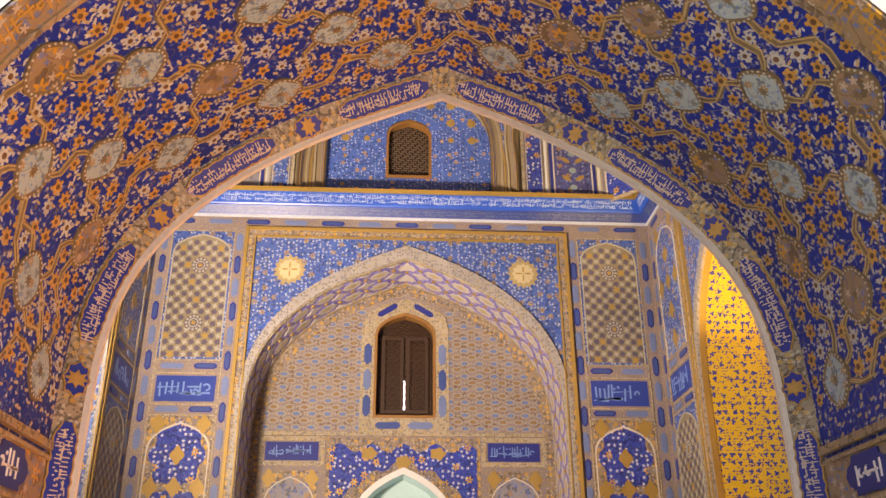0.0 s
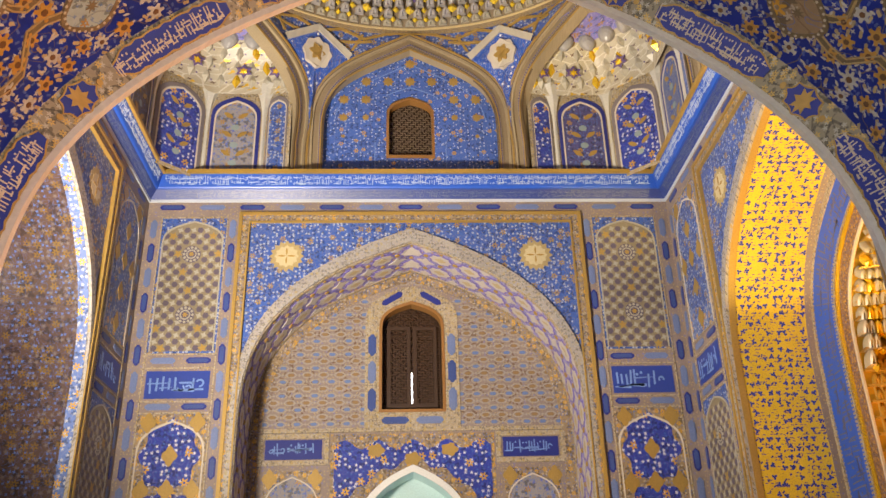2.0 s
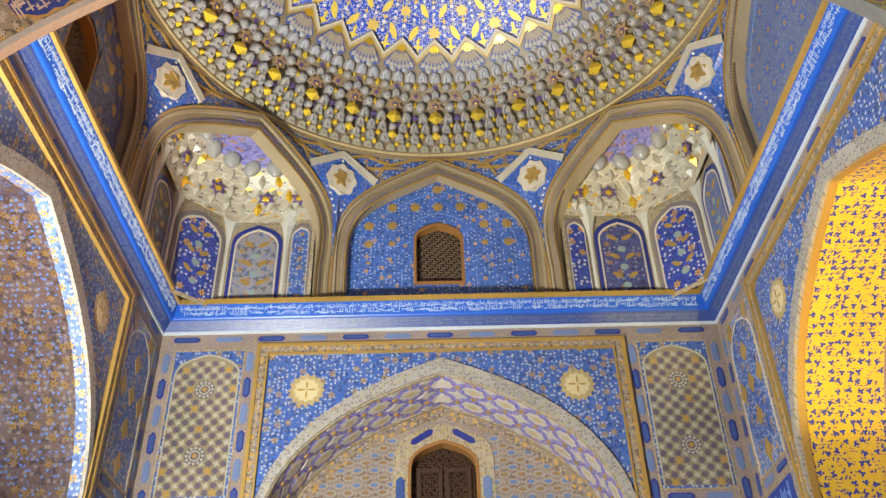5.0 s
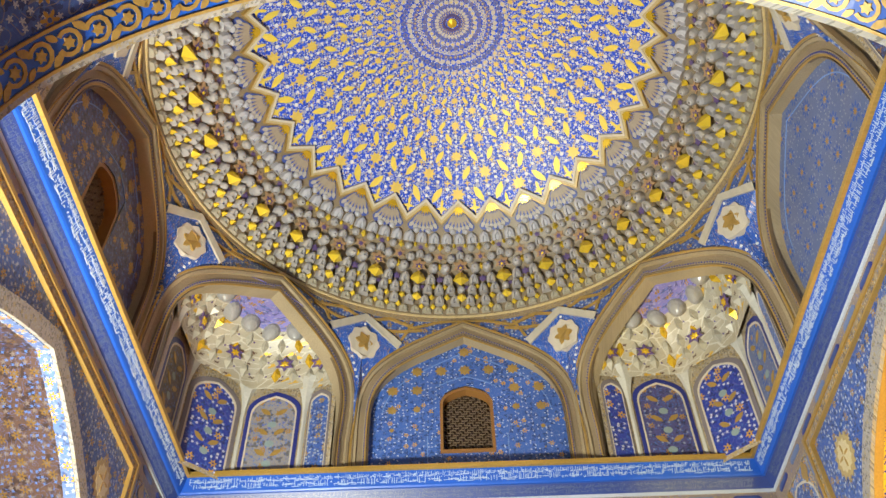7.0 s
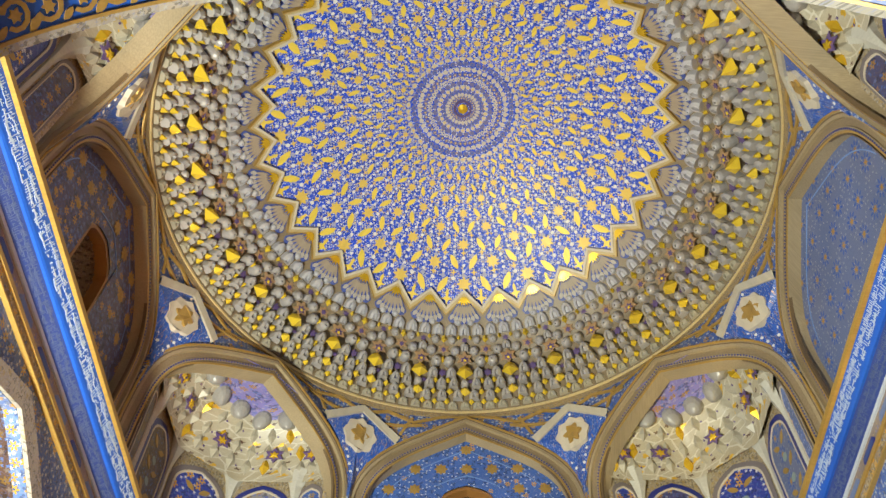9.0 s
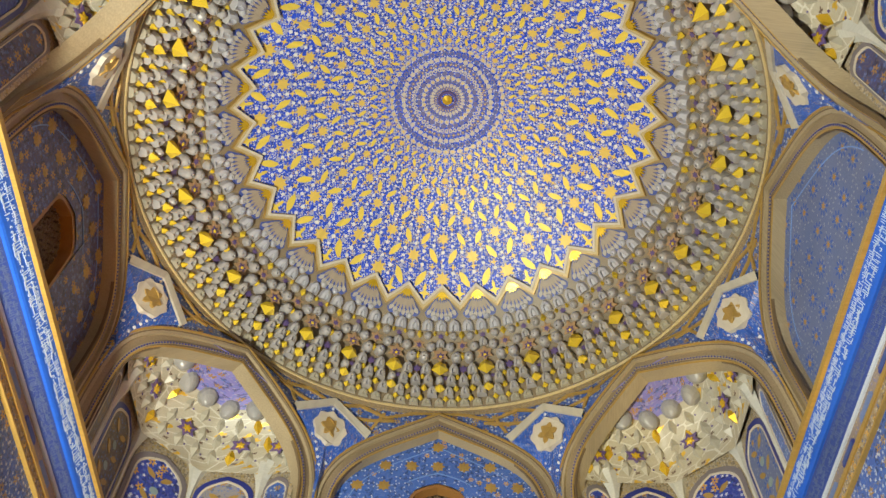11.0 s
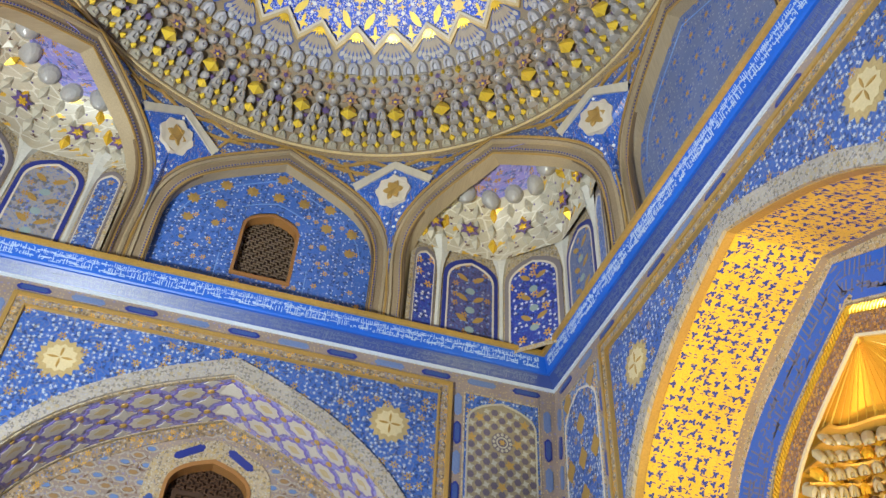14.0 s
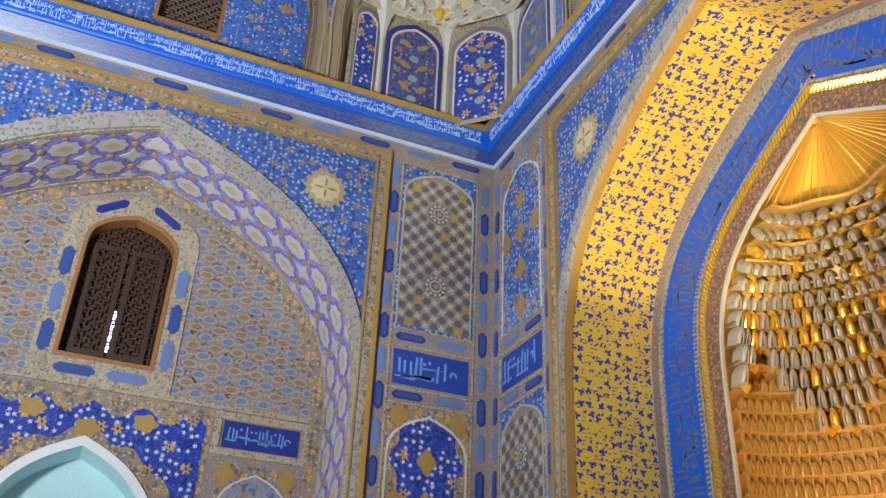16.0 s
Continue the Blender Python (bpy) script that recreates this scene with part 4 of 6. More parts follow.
def stamp(bld, tmpl, origin, ax, up, out, w, h, d):
    """Sets a template at origin along three axes with its sizes."""
    T, F = tmpl
    o, ax, up, out = (np.array(q, dtype=float) for q in (origin, ax, up, out))
    V = o + np.outer(T[:, 0] * w, ax) + np.outer(T[:, 1] * h, up) + np.outer(T[:, 2] * d, out)
    bld.add([tuple(p) for p in V], F, [(float(a), float(c)) for a, c in T[:, :2]])


def niche_frame(phi, z):
    p = np.array(niche_surf(phi, z))
    e = np.array(niche_surf(phi + 1, z)) - np.array(niche_surf(phi - 1, z))
    e /= np.linalg.norm(e) + 1e-9
    g = np.array(niche_surf(phi, z + 0.06)) - p
    g /= np.linalg.norm(g) + 1e-9
    o = np.cross(e, g)
    o /= np.linalg.norm(o) + 1e-9
    mid = np.array([0.0, YT + 0.2, z - 0.5]) - p
    if np.dot(o, mid) < 0:
        o = -o
    return p, e, g, o


silver, gilt, ledge, grid = Build(), Build(), Build(), Build()
# flat grid of small cells below
z = 2.6
row = 0
while z < 5.6:
    n = 44
    for k in range(n):
        phi = -86 + 172 * (k + 0.5) / n
        if z > 4.8 and abs((phi + 375) % 60 - 30) < 8 + (z - 4.8) * 24:
            continue
        p, e, g, o = niche_frame(phi, z)
        stamp(grid, SCOOP, p + o * 0.03, e, g, o, 0.115, 0.19, 0.07)
    q = [(ph, z - 0.015) for ph in np.linspace(-90, 90, 27)]
    ledge.band(q, [(ph, z + 0.02) for ph, _ in q], lambda a, c, h: tuple(niche_surf(a, c, h)), 0, 0.06, loop=False)
    z += 0.25
    row += 1
for k in range(45):
    phi = -86 + 172 * k / 44
    q = np.linspace(2.55, 5.1, 9)
    ledge.band([(phi - 0.35, z) for z in q], [(phi + 0.35, z) for z in q], lambda a, c, h: tuple(niche_surf(a, c, h)), 0, 0.045, loop=False)
# stalactite tiers above
tiers = [(4.86, 30, 0.26), (5.12, 30, 0.26), (5.38, 30, 0.26), (5.64, 29, 0.26), (5.9, 28, 0.25), (6.15, 27, 0.24), (6.39, 25, 0.23), (6.62, 23, 0.22), (6.84, 21, 0.2), (7.04, 18, 0.18), (7.21, 15, 0.15), (7.35, 12, 0.12)]
for i, (z, n, h) in enumerate(tiers):
    n = round(n * 1.3)
    for k in range(n):
        phi = -88 + 176 * (k + (0.5 if i % 2 else 0.25)) / n
        if phi > 89:
            continue
        if i < 4 and abs((phi + 375) % 60 - 30) > 8 + i * 6:
            continue
        wave = 0.10 * math.cos(math.radians(phi) * 6 + i)
        p, e, g, o = niche_frame(phi, z)
        w = math.radians(176 / n) * math.hypot(p[0], p[1] - YT) * 0.95
        out = 0.09 + 0.6 * wave + 0.01 * i
        stamp(gilt if (k * 2 + i) % 9 == 0 or (i in (4, 5) and (k + i) % 3 == 0) else silver, SCOOP, p + o * out, e, np.array([0, 0, 1.0]) * 0.9 + o * 0.25, o, w * 0.8, h * 1.08, 0.2)
        if (k + i) % 2 == 0 or 2 < i < 8:
            stamp(gilt, FACET, p + o * (out - 0.03) + e * w * 0.5 - np.array([0, 0, 0.08]), e, np.array([0, 0, 1.0]), o, w * 0.85, h * 0.6, 0.22)
    q = [(ph, z) for ph in np.linspace(-90, 90, 61)]
    if i >= 3:
        ledge.band([(a, c) for a, c in q], [(a, c + 0.025) for a, c in q], lambda a, c, h: tuple(niche_surf(a, c, h + 0.03 + 0.06 * math.cos(math.radians(a) * 6 + i) + 0.01 * i if h > 0 else 0)), 0, 0.12, loop=False)
grid.done("niche_grid", plain("bronze_gilding", (0.52, 0.29, 0.045), 0.34, 0.35), NICHE)
silver.done("stalactite_cells", plain("silver_grey_cell", (0.42, 0.35, 0.24), 0.35), NICHE)
gilt.done("gilt_cells", LEAF, NICHE)
ledge.done("tier_ledges", plain("ledge_gold", (0.5, 0.3, 0.07), 0.4, 0.2), NICHE)
fan = Build()
for k in range(24):
    phi = -86 + 172 * k / 23
    wd = 1.5 if k % 5 == 1 else 0.6
    rows = []
    for z in np.linspace(7.36, 8.0, 6):
        rows.append([niche_surf(phi - wd, z, 0.004), niche_surf(phi, z, 0.025), niche_surf(phi + wd, z, 0.004)])
    fan.sheet(rows, [[(0, z), (0.1, z), (0.2, z)] for z in np.linspace(7.36, 8.0, 6)])
fan.done("fan_ribs", plain("fan_gold", (0.62, 0.36, 0.04), 0.45, 0.2), NICHE)

# west recess: pale floral edge, brown painted soffit and plain closing wall with a pale window reveal
WEST = WALLS["west"]
P = soffit_map(ARCHLINE, HALF)
soffit(WEST, "soffit", ARCHLINE, HALF, 0.15, 1.5, BROWN_SHADE_FLORAL)
b = Build()
b.band([(s, 0.0) for s in ss], [(s, 0.17) for s in ss], P, -0.01, 0.014, loop=False)
b.done("soffit_border", PALE_BORDER, WEST)
P = flat(YT)
b = Build()
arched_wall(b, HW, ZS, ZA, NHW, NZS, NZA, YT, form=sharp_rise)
b.done("recess_back", BROWN_SHADE_FLORAL, WEST)
arch_band(WEST, "blue_fillet", BLUEP, 0, 0.02, (HW - 0.03, ZS, ZA - 0.03), (HW - 0.35, ZS, ZA - 0.35), outer=rise)
arch_band(WEST, "niche_edge", CREAMP, 0, 0.05, (NHW + 0.16, NZS, NZA + 0.18), (NHW, NZS, NZA))
b = Build()
b.sheet([[niche_surf(p, z) for p in phis] for z in zs_], [[(math.radians(p) * NHW, z) for p in phis] for z in zs_])
b.done("niche_shell", painted_floral("blue_white_mosaic", (0.05, 0.17, 0.36), (0.40, 0.46, 0.48), (0.10, 0.30, 0.42), (0.50, 0.54, 0.55), 3.0, 0.6, 5.0, 0.6, 0.4), WEST, smooth=True)

# south recess: blue floral vault and gilt scroll band; the portal opens in its back
SOUTH = WALLS["south"]
DS = 1.9
SLINE = Path(arch(SHW, ZS, SZA, 24, foot=0.0))
P = soffit_map(SLINE, HALF)
ss = [float(x) for x in SLINE.s]
soffit(SOUTH, "soffit", SLINE, HALF, 0.28, DS, SPANDREL)
b = Build()
b.band([(s, 0.0) for s in ss], [(s, 0.3) for s in ss], P, -0.01, 0.012, loop=False)
scroll = b.done("scroll_band", BLUEP, SOUTH)
b = Build()
s = float(SLINE.s[0]) + 0.2
k = 0
while s < SLINE.s[-1]:
    arc = [(-1) ** k * (0.3 + 5.2 * i / 9) for i in range(10)]
    b.band([(s + 0.1 * math.cos(t), 0.15 + 0.1 * math.sin(t)) for t in arc], [(s + 0.068 * math.cos(t), 0.15 + 0.068 * math.sin(t)) for t in arc], P, 0.012, 0.02, loop=False)
    b.plate(star(s, 0.15, 6, 0.05, 0.03), P, 0.012, 0.022)
    b.plate(leaf(s + 0.11, 0.15 + 0.075 * (-1) ** k, 0.13, 0.06, 0.7 * (-1) ** k), P, 0.012, 0.02)
    b.plate(leaf(s + 0.11, 0.15 - 0.075 * (-1) ** k, 0.1, 0.05, -0.7 * (-1) ** k), P, 0.012, 0.02)
    s += 0.225
    k += 1
for v in (0.015, 0.285):
    b.band([(q, v - 0.012) for q in ss], [(q, v + 0.012) for q in ss], P, 0.012, 0.024, loop=False)
tagged(b.done("gilt_scrolls", LEAFDARK, scroll), kind="stuff")
PHW, PZS, PZA = 1.9, 2.45, 4.70
b = Build()
arched_wall(b, SHW, ZS, SZA, PHW, PZS, PZA, HALF + DS, form=low_rise)
b.done("recess_back", SPANDREL, SOUTH)

# ---- portal between the forecourt and the hall ----
PORTAL = holder("portal", pose(CX, 0, 0), "blue painted vaulted portal with medallions and script bands", "portal")
Y1, Y0 = CY - HALF - DS, 2.66
VHW, VZS, VZA = 2.01, 2.45, 4.835
VPATH = Path(arch(VHW, VZS, VZA, 24, 0.0, low_rise))
RIM = 0.12


def vault_map(s, v, h):
    u, z, nu, nz = VPATH.at(s)
    return (u + nu * h, v, z + nz * h)


b = Build()
vs = np.linspace(Y0, Y1 - RIM, 5)
sv = [float(x) for x in VPATH.s]
b.sheet([[vault_map(s, v, 0) for s in sv] for v in vs], [[(s, v) for s in sv] for v in vs])
b.done("vault", VAULT, PORTAL)
RIMBLUE = plain("rim_blue", (0.012, 0.03, 0.30), 0.4)
# inner rim of the portal arch, with writing
b = Build()
b.add(*(lambda o, i: ([(u, Y1 - RIM, z) for u, z in o] + [(u, Y1 - 0.02, z) for u, z in i], [(k, k + 1, len(o) + k + 1, len(o) + k) for k in range(len(o) - 1)], list(o) + list(i)))(arch(VHW, VZS, VZA, 24, 0.0, low_rise), arch(PHW, PZS, PZA, 24, 0.0, low_rise)))
RIMGROUND = painted_floral("rim_painting", (0.25, 0.22, 0.15), (0.04, 0.03, 0.02), (0.62, 0.42, 0.13), (0.46, 0.44, 0.36), 24.0, 0.6, 30.0, 0.6, 0.36, rough=0.4, second=(0.05, 0.045, 0.04))
b.done("arch_rim", RIMGROUND, PORTAL)
b = Build()
b.band(arch(PHW + 0.012, PZS, PZA + 0.015, 24, 0.0, low_rise), arch(PHW - 0.03, PZS, PZA - 0.035, 24, 0.0, low_rise), lambda a, c, h: (a, Y1 - h, c), -0.012, 0.022, loop=False)
b.done("rim_edge", plain("rim_cream", (0.78, 0.75, 0.67), 0.5), PORTAL)
rpath = Path([((a + c) / 2, (p + q) / 2) for (a, p), (c, q) in zip(arch(VHW, VZS, VZA, 24, 0.0, low_rise), arch(PHW, PZS, PZA, 24, 0.0, low_rise))])


def rim_map(s, t, h):
    u, z, nu, nz = rpath.at(s)
    f = t / 0.12
    return (u - nu * t + nu * h * 0.7, Y1 - RIM * (0.5 + f) - h * 0.7 - 0.005, z - nz * t + nz * h * 0.7)


s = 0.42
for sgn in (-1, 1):
    s = 0.06
    k = 0
    while s < 3.3:
        if k % 2 == 0:
            b = Build()
            xs = [-0.3 + 0.6 * q / 20 for q in range(21)]
            hh = [0.042 * min(1.0, 0.35 + (0.3 - abs(x)) * 9) * (1 + 0.09 * math.cos(x * 84)) for x in xs]
            mid = sgn * (s + 0.34)
            b.band([(mid + x, q) for x, q in zip(xs, hh)], [(mid + x, -q) for x, q in zip(xs, hh)], rim_map, 0, 0.012, loop=False)
            ob = b.done("cartouche", RIMBLUE, PORTAL)
            b = Build()
            for g in (-1, 1):
                b.band([(mid + x, g * (q + 0.006)) for x, q in zip(xs, hh)], [(mid + x, g * q) for x, q in zip(xs, hh)], rim_map, 0, 0.015, loop=False)
            b.done("cartouche_outline", LEAFDARK, ob)
            b = Build()
            for lo, hi in ((-0.036, 0.009), (-0.009, 0.035)):
                strokes(b, lambda a, t, h: rim_map(a, t, h + 0.012), sgn * (s + 0.34) - 0.3, sgn * (s + 0.34) + 0.28, lo, hi, RNG, 0.004, 0.62, 1.5)
            b.done("script", CREAMP, ob)
            s += 0.74
        else:
            b = Build()
            b.plate(oval(sgn * (s + 0.11), 0, 0.085, 0.046, 24, 8, 0.12), rim_map, 0, 0.012)
            ob = b.done("rosette", RIMBLUE, PORTAL)
            b = Build()
            b.plate(star(sgn * (s + 0.11), 0, 8, 0.05, 0.028), rim_map, 0.012, 0.018)
            b.done("rosette_heart", LEAFDARK, ob)
            b = Build()
            b.band(oval(sgn * (s + 0.11), 0, 0.091, 0.051, 24, 8, 0.12), oval(sgn * (s + 0.11), 0, 0.084, 0.045, 24, 8, 0.12), rim_map, 0, 0.015)
            for g in (-1, 1):
                b.plate(oval(sgn * (s + 0.11) + g * 0.118, 0, 0.014, 0.012, 8), rim_map, 0, 0.014)
            b.done("rosette_outline", LEAFDARK, ob)
            s += 0.3
        k += 1
# medallions and straps on the vault
pts = []
for r in range(4):
    for k in range(-5, 6):
        s = (k + 0.5 * (r % 2)) * 0.70 + 0.02 * math.sin(k * 5 + r * 3)
        v = Y0 + 0.40 + r * 0.375
        if abs(s) < 3.15:
            pts.append((s, v, r))
STRAPTAN = plain("strap_tan", (0.21, 0.155, 0.08), 0.5, 0, 0.8)
strap, edge = Build(), Build()


def seg(bld, p, q, w, Pm, h0, h1):
    dx, dy = q[0] - p[0], q[1] - p[1]
    l = math.hypot(dx, dy)
    nx, ny = -dy / l * w, dx / l * w
    bld.plate([(p[0] + nx, p[1] + ny), (q[0] + nx, q[1] + ny), (q[0] - nx, q[1] - ny), (p[0] - nx, p[1] - ny)], Pm, h0, h1)


for i, p in enumerate(pts):
    near = sorted(((math.hypot(p[0] - q[0], p[1] - q[1]), q) for q in pts if q != p), key=lambda d: d[0])[:4]
    for d, q in near:
        if q > p:
            mx, my = (p[0] + q[0]) / 2 + 0.06, (p[1] + q[1]) / 2 + 0.05
            ex, ey = q[0] - p[0], q[1] - p[1]
            bend = [(p[0] + ex * f - ey * g, p[1] + ey * f + ex * g) for f, g in ((0, 0), (0.30, 0.10), (0.42, 0.10), (0.58, -0.10), (0.70, -0.10), (1.0, 0))]
            for c, d in zip(bend[:-1], bend[1:]):
                seg(strap, c, d, 0.017, vault_map, 0, 0.003)
                for o in (-0.017, 0.017):
                    seg(edge, (c[0], c[1] + o), (d[0], d[1] + o), 0.0035, vault_map, 0, 0.006)
for s, v, r in pts:
    b = Build()
    b.plate(oval(s, v, 0.122, 0.108, 32, 4, 0.07), vault_map, 0, 0.010)
    ob = b.done("medallion", SAGE_FLORAL if (round(s * 10) + r) % 3 else TAN_FLORAL, PORTAL)
    b = Build()
    b.band(oval(s, v, 0.142, 0.128, 32, 4, 0.07), oval(s, v, 0.119, 0.105, 32, 4, 0.07), vault_map, 0, 0.013)
    b.plate(star(s, v, 8, 0.035, 0.012), vault_map, 0.010, 0.013)
    b.done("medallion_rim", STRAPTAN, ob)
strap.done("strapwork", STRAPTAN, PORTAL)
beads = Build()
for i, p in enumerate(pts):
    for q in range(26):
        a = 2 * math.pi * q / 26
        beads.plate(oval(p[0] + 0.131 * math.cos(a), p[1] + 0.117 * math.sin(a), 0.007, 0.007, 6), vault_map, 0.013, 0.016)
tagged(beads.done("medallion_beads", plain("bead_paint", (0.56, 0.50, 0.38), 0.5), PORTAL), kind="stuff")
edge.done("strap_edging", plain("strap_gold", (0.56, 0.42, 0.20), 0.4, 0.3), PORTAL)
# painted blossoms between the straps


def petals(x, y, r, n, turn):
    pts_ = []
    for i in range(n):
        a = turn + 2 * math.pi * i / n
        for f, q in ((-0.32, 0.62), (-0.18, 0.95), (0.0, 1.0), (0.18, 0.95), (0.32, 0.62)):
            ang = a + f * 2 * math.pi / n
            pts_.append((x + r * q * math.cos(ang), y + r * q * math.sin(ang)))
    return pts_


gb = Pieces("gold_blossom", plain("orange_gold_paint", (0.66, 0.38, 0.09), 0.38, 0.35, 0.5), PORTAL)
wb = Pieces("white_blossom", plain("chalk_paint", (0.52, 0.52, 0.46), 0.5, 0, 0.5), PORTAL)
hearts, more, specks = Build(), Build(), Build()
taken = [(p[0], p[1], 0.145) for p in pts]
count = 0
for _ in range(12000):
    x, y = RNG.uniform(-3.2, 3.2), RNG.uniform(Y0 + 0.24, Y1 - RIM - 0.06)
    r = RNG.uniform(0.034, 0.05)
    if any((x - a) ** 2 + (y - c) ** 2 < (r + q + 0.012) ** 2 for a, c, q in taken):
        continue
    taken.append((x, y, r))
    count += 1
    white = count % 4 == 0
    pl = petals(x, y, r, RNG.choice((6, 7, 8)) if white else RNG.choice((5, 6, 6, 7)), RNG.uniform(0, 1))
    if white:
        wb.plate(pl, vault_map, 0, 0.004)
    elif count < 390:
        gb.plate(pl, vault_map, 0, 0.004)
    else:
        more.plate(pl, vault_map, 0, 0.004)
    hearts.plate(oval(x, y, r * 0.34, r * 0.34, 8), vault_map, 0.004, 0.006)
    if count > 760:
        break
for _ in range(3000):
    x, y = RNG.uniform(-3.2, 3.2), RNG.uniform(Y0 + 0.22, Y1 - RIM - 0.03)
    specks.plate(leaf(x, y, RNG.uniform(0.022, 0.04), 0.012, RNG.uniform(0, 3.14)), vault_map, 0, 0.002)
if more.v:
    tagged(more.done("gold_blossoms", gb.mat, PORTAL), kind="stuff")
tagged(hearts.done("blossom_hearts", plain("dark_heart_paint", (0.16, 0.08, 0.03), 0.5), PORTAL), kind="stuff")
tagged(specks.done("painted_leaves", plain("straw_paint", (0.56, 0.54, 0.46), 0.5), PORTAL), kind="stuff")
# front edge of the vault and mouldings
b = Build()
b.band([(s, Y0) for s in sv], [(s, Y0 + 0.17) for s in sv], vault_map, -0.01, 0.014, loop=False)
front = b.done("front_band", TAN_FLORAL, PORTAL)
b = Build()
strokes(b, lambda a, c, h: vault_map(a, c, h + 0.014), -3.2, 3.2, Y0 + 0.02, Y0 + 0.15, RNG, 0.005, 0.5)
b.done("script", OC := plain("ochre_ink", OCHRE, 0.5), front)
b = Build()
b.band([(s, Y0 + 0.17) for s in sv], [(s, Y0 + 0.2) for s in sv], vault_map, 0, 0.025, loop=False)
for sgn in (-1, 1):
    sm = sgn * float(np.interp(2.42, VPATH.p[: len(sv) // 2, 1][: len(sv) // 2], -VPATH.s[: len(sv) // 2]))
    for d, w in ((0, 0.02), (0.3, 0.012), (0.06, 0.01)):
        b.plate([(sm + sgn * (d - w), Y0 + 0.2), (sm + sgn * (d + w), Y0 + 0.2), (sm + sgn * (d + w), Y1 - RIM), (sm + sgn * (d - w), Y1 - RIM)], vault_map, 0, 0.03)
b.done("vault_moulding", TANBAND, PORTAL)
for sgn in (-1, 1):
    sm = sgn * float(np.interp(2.42, VPATH.p[: len(sv) // 2, 1], -VPATH.s[: len(sv) // 2]))
    b = Build()
    q = [(sm + sgn * 0.05, Y0 + 0.2), (sm + sgn * 0.3, Y0 + 0.2), (sm + sgn * 0.3, Y1 - RIM), (sm + sgn * 0.05, Y1 - RIM)]
    b.plate(q, vault_map, 0, 0.008)
    b.done("frieze_ground", TAN_FLORAL, PORTAL)
    c = sm + sgn * 0.175
    for v, mt in ((Y0 + 0.5, BLUED), (Y0 + 1.0, SAGE), (Y0 + 1.4, BLUED)):
        b = Build()
        b.plate(cartouche(c, v, 0.19, 0.36), vault_map, 0.008, 0.016)
        ob = b.done("frieze_cartouche", mt, PORTAL)
        b = Build()
        strokes(b, lambda a, t, h: vault_map(c + t, v + a, h + 0.016), -0.15, 0.15, -0.075, 0.075, RNG, 0.005, 0.45)
        b.done("script", WHITEP, ob)
    b = Build()
    b.plate([(sm + sgn * 0.33, Y0 + 0.2), (sm + sgn * 0.75, Y0 + 0.2), (sm + sgn * 0.75, Y1 - RIM), (sm + sgn * 0.33, Y1 - RIM)], vault_map, 0, 0.01)
    ob = b.done("script_frieze", plain("black_ground", (0.02, 0.02, 0.025), 0.5), PORTAL)
    b = Build()
    strokes(b, lambda a, t, h: vault_map(sm + sgn * 0.54 + sgn * -t, a, h + 0.01), Y0 + 0.25, Y1 - RIM - 0.1, -0.16, 0.16, RNG, 0.006, 0.4)
    b.done("script", LEAFDARK, ob)

# ---- forecourt wall and floor ----
b = Build()
line = arch(VHW, VZS, VZA, 24, 0.0, low_rise)
for (u0, z0), (u1, z1) in zip(line[:-1], line[1:]):
    if abs(u1 - u0) > 1e-6:
        b.add([(u0, Y0, z0), (u1, Y0, z1), (u1, Y0, 19), (u0, Y0, 19)], [(0, 1, 2, 3)], [(u0, z0), (u1, z1), (u1, 19), (u0, 19)])
for s in (-1, 1):
    b.add([(s * VHW, Y0, 0), (s * 9.4, Y0, 0), (s * 9.4, Y0, 19), (s * VHW, Y0, 19)], [(0, 1, 2, 3)], [(s * VHW, 0), (s * 9.4, 0), (s * 9.4, 19), (s * VHW, 19)])
b.done("wall_forecourt", PLASTER, None, "white plastered forecourt wall round the portal", place=pose(CX, 0, 0), kind="structure", category="wall")
b = Build()
b.add([(-14, -14, 0), (14, -14, 0), (14, 22, 0), (-14, 22, 0)], [(0, 1, 2, 3)], [(-14, -14), (14, -14), (14, 22), (-14, 22)])
b.done("floor", MARBLE, None, "pale polished marble floor of the hall", kind="structure", category="floor")

CREAMST = plain("cream_stalactite", (0.42, 0.385, 0.31), 0.35)
SLATEB, RIBP = plain("slate_border", (0.2, 0.17, 0.18), 0.5), plain("pale_rib", (0.55, 0.53, 0.48), 0.4)

# unseen walls and roof, added so that no sun leaks in through gaps
for nm, q in (("sun_block_west", [(-9.4, Y0, 0), (-9.4, 21, 0), (-9.4, 21, 19), (-9.4, Y0, 19)]), ("sun_block_east", [(9.4, Y0, 0), (9.4, 21, 0), (9.4, 21, 19), (9.4, Y0, 19)]),
              ("sun_block_north", [(-9.4, 21, 0), (9.4, 21, 0), (9.4, 21, 19), (-9.4, 21, 19)]), ("roof", [(-9.4, Y0, 19), (9.4, Y0, 19), (9.4, 21, 19), (-9.4, 21, 19)])):
    inner = [tuple(c * 0.97 if i == 0 else (c if i == 2 and nm != "roof" else c - 0.2 * (nm == "roof" and i == 2)) for i, c in enumerate(p)) for p in q]
    b = Build()
    b.add(q + inner, [(0, 1, 2, 3), (4, 5, 6, 7), (0, 4, 5, 1), (1, 5, 6, 2), (2, 6, 7, 3), (3, 7, 4, 0)], [(p[0] + p[1], p[2]) for p in q + inner])
    b.done(nm, PLASTER, None, "added unseen shell that keeps outside light from leaking into the hall", place=pose(CX, 0, 0), kind="structure", category="wall" if nm != "roof" else "roof")

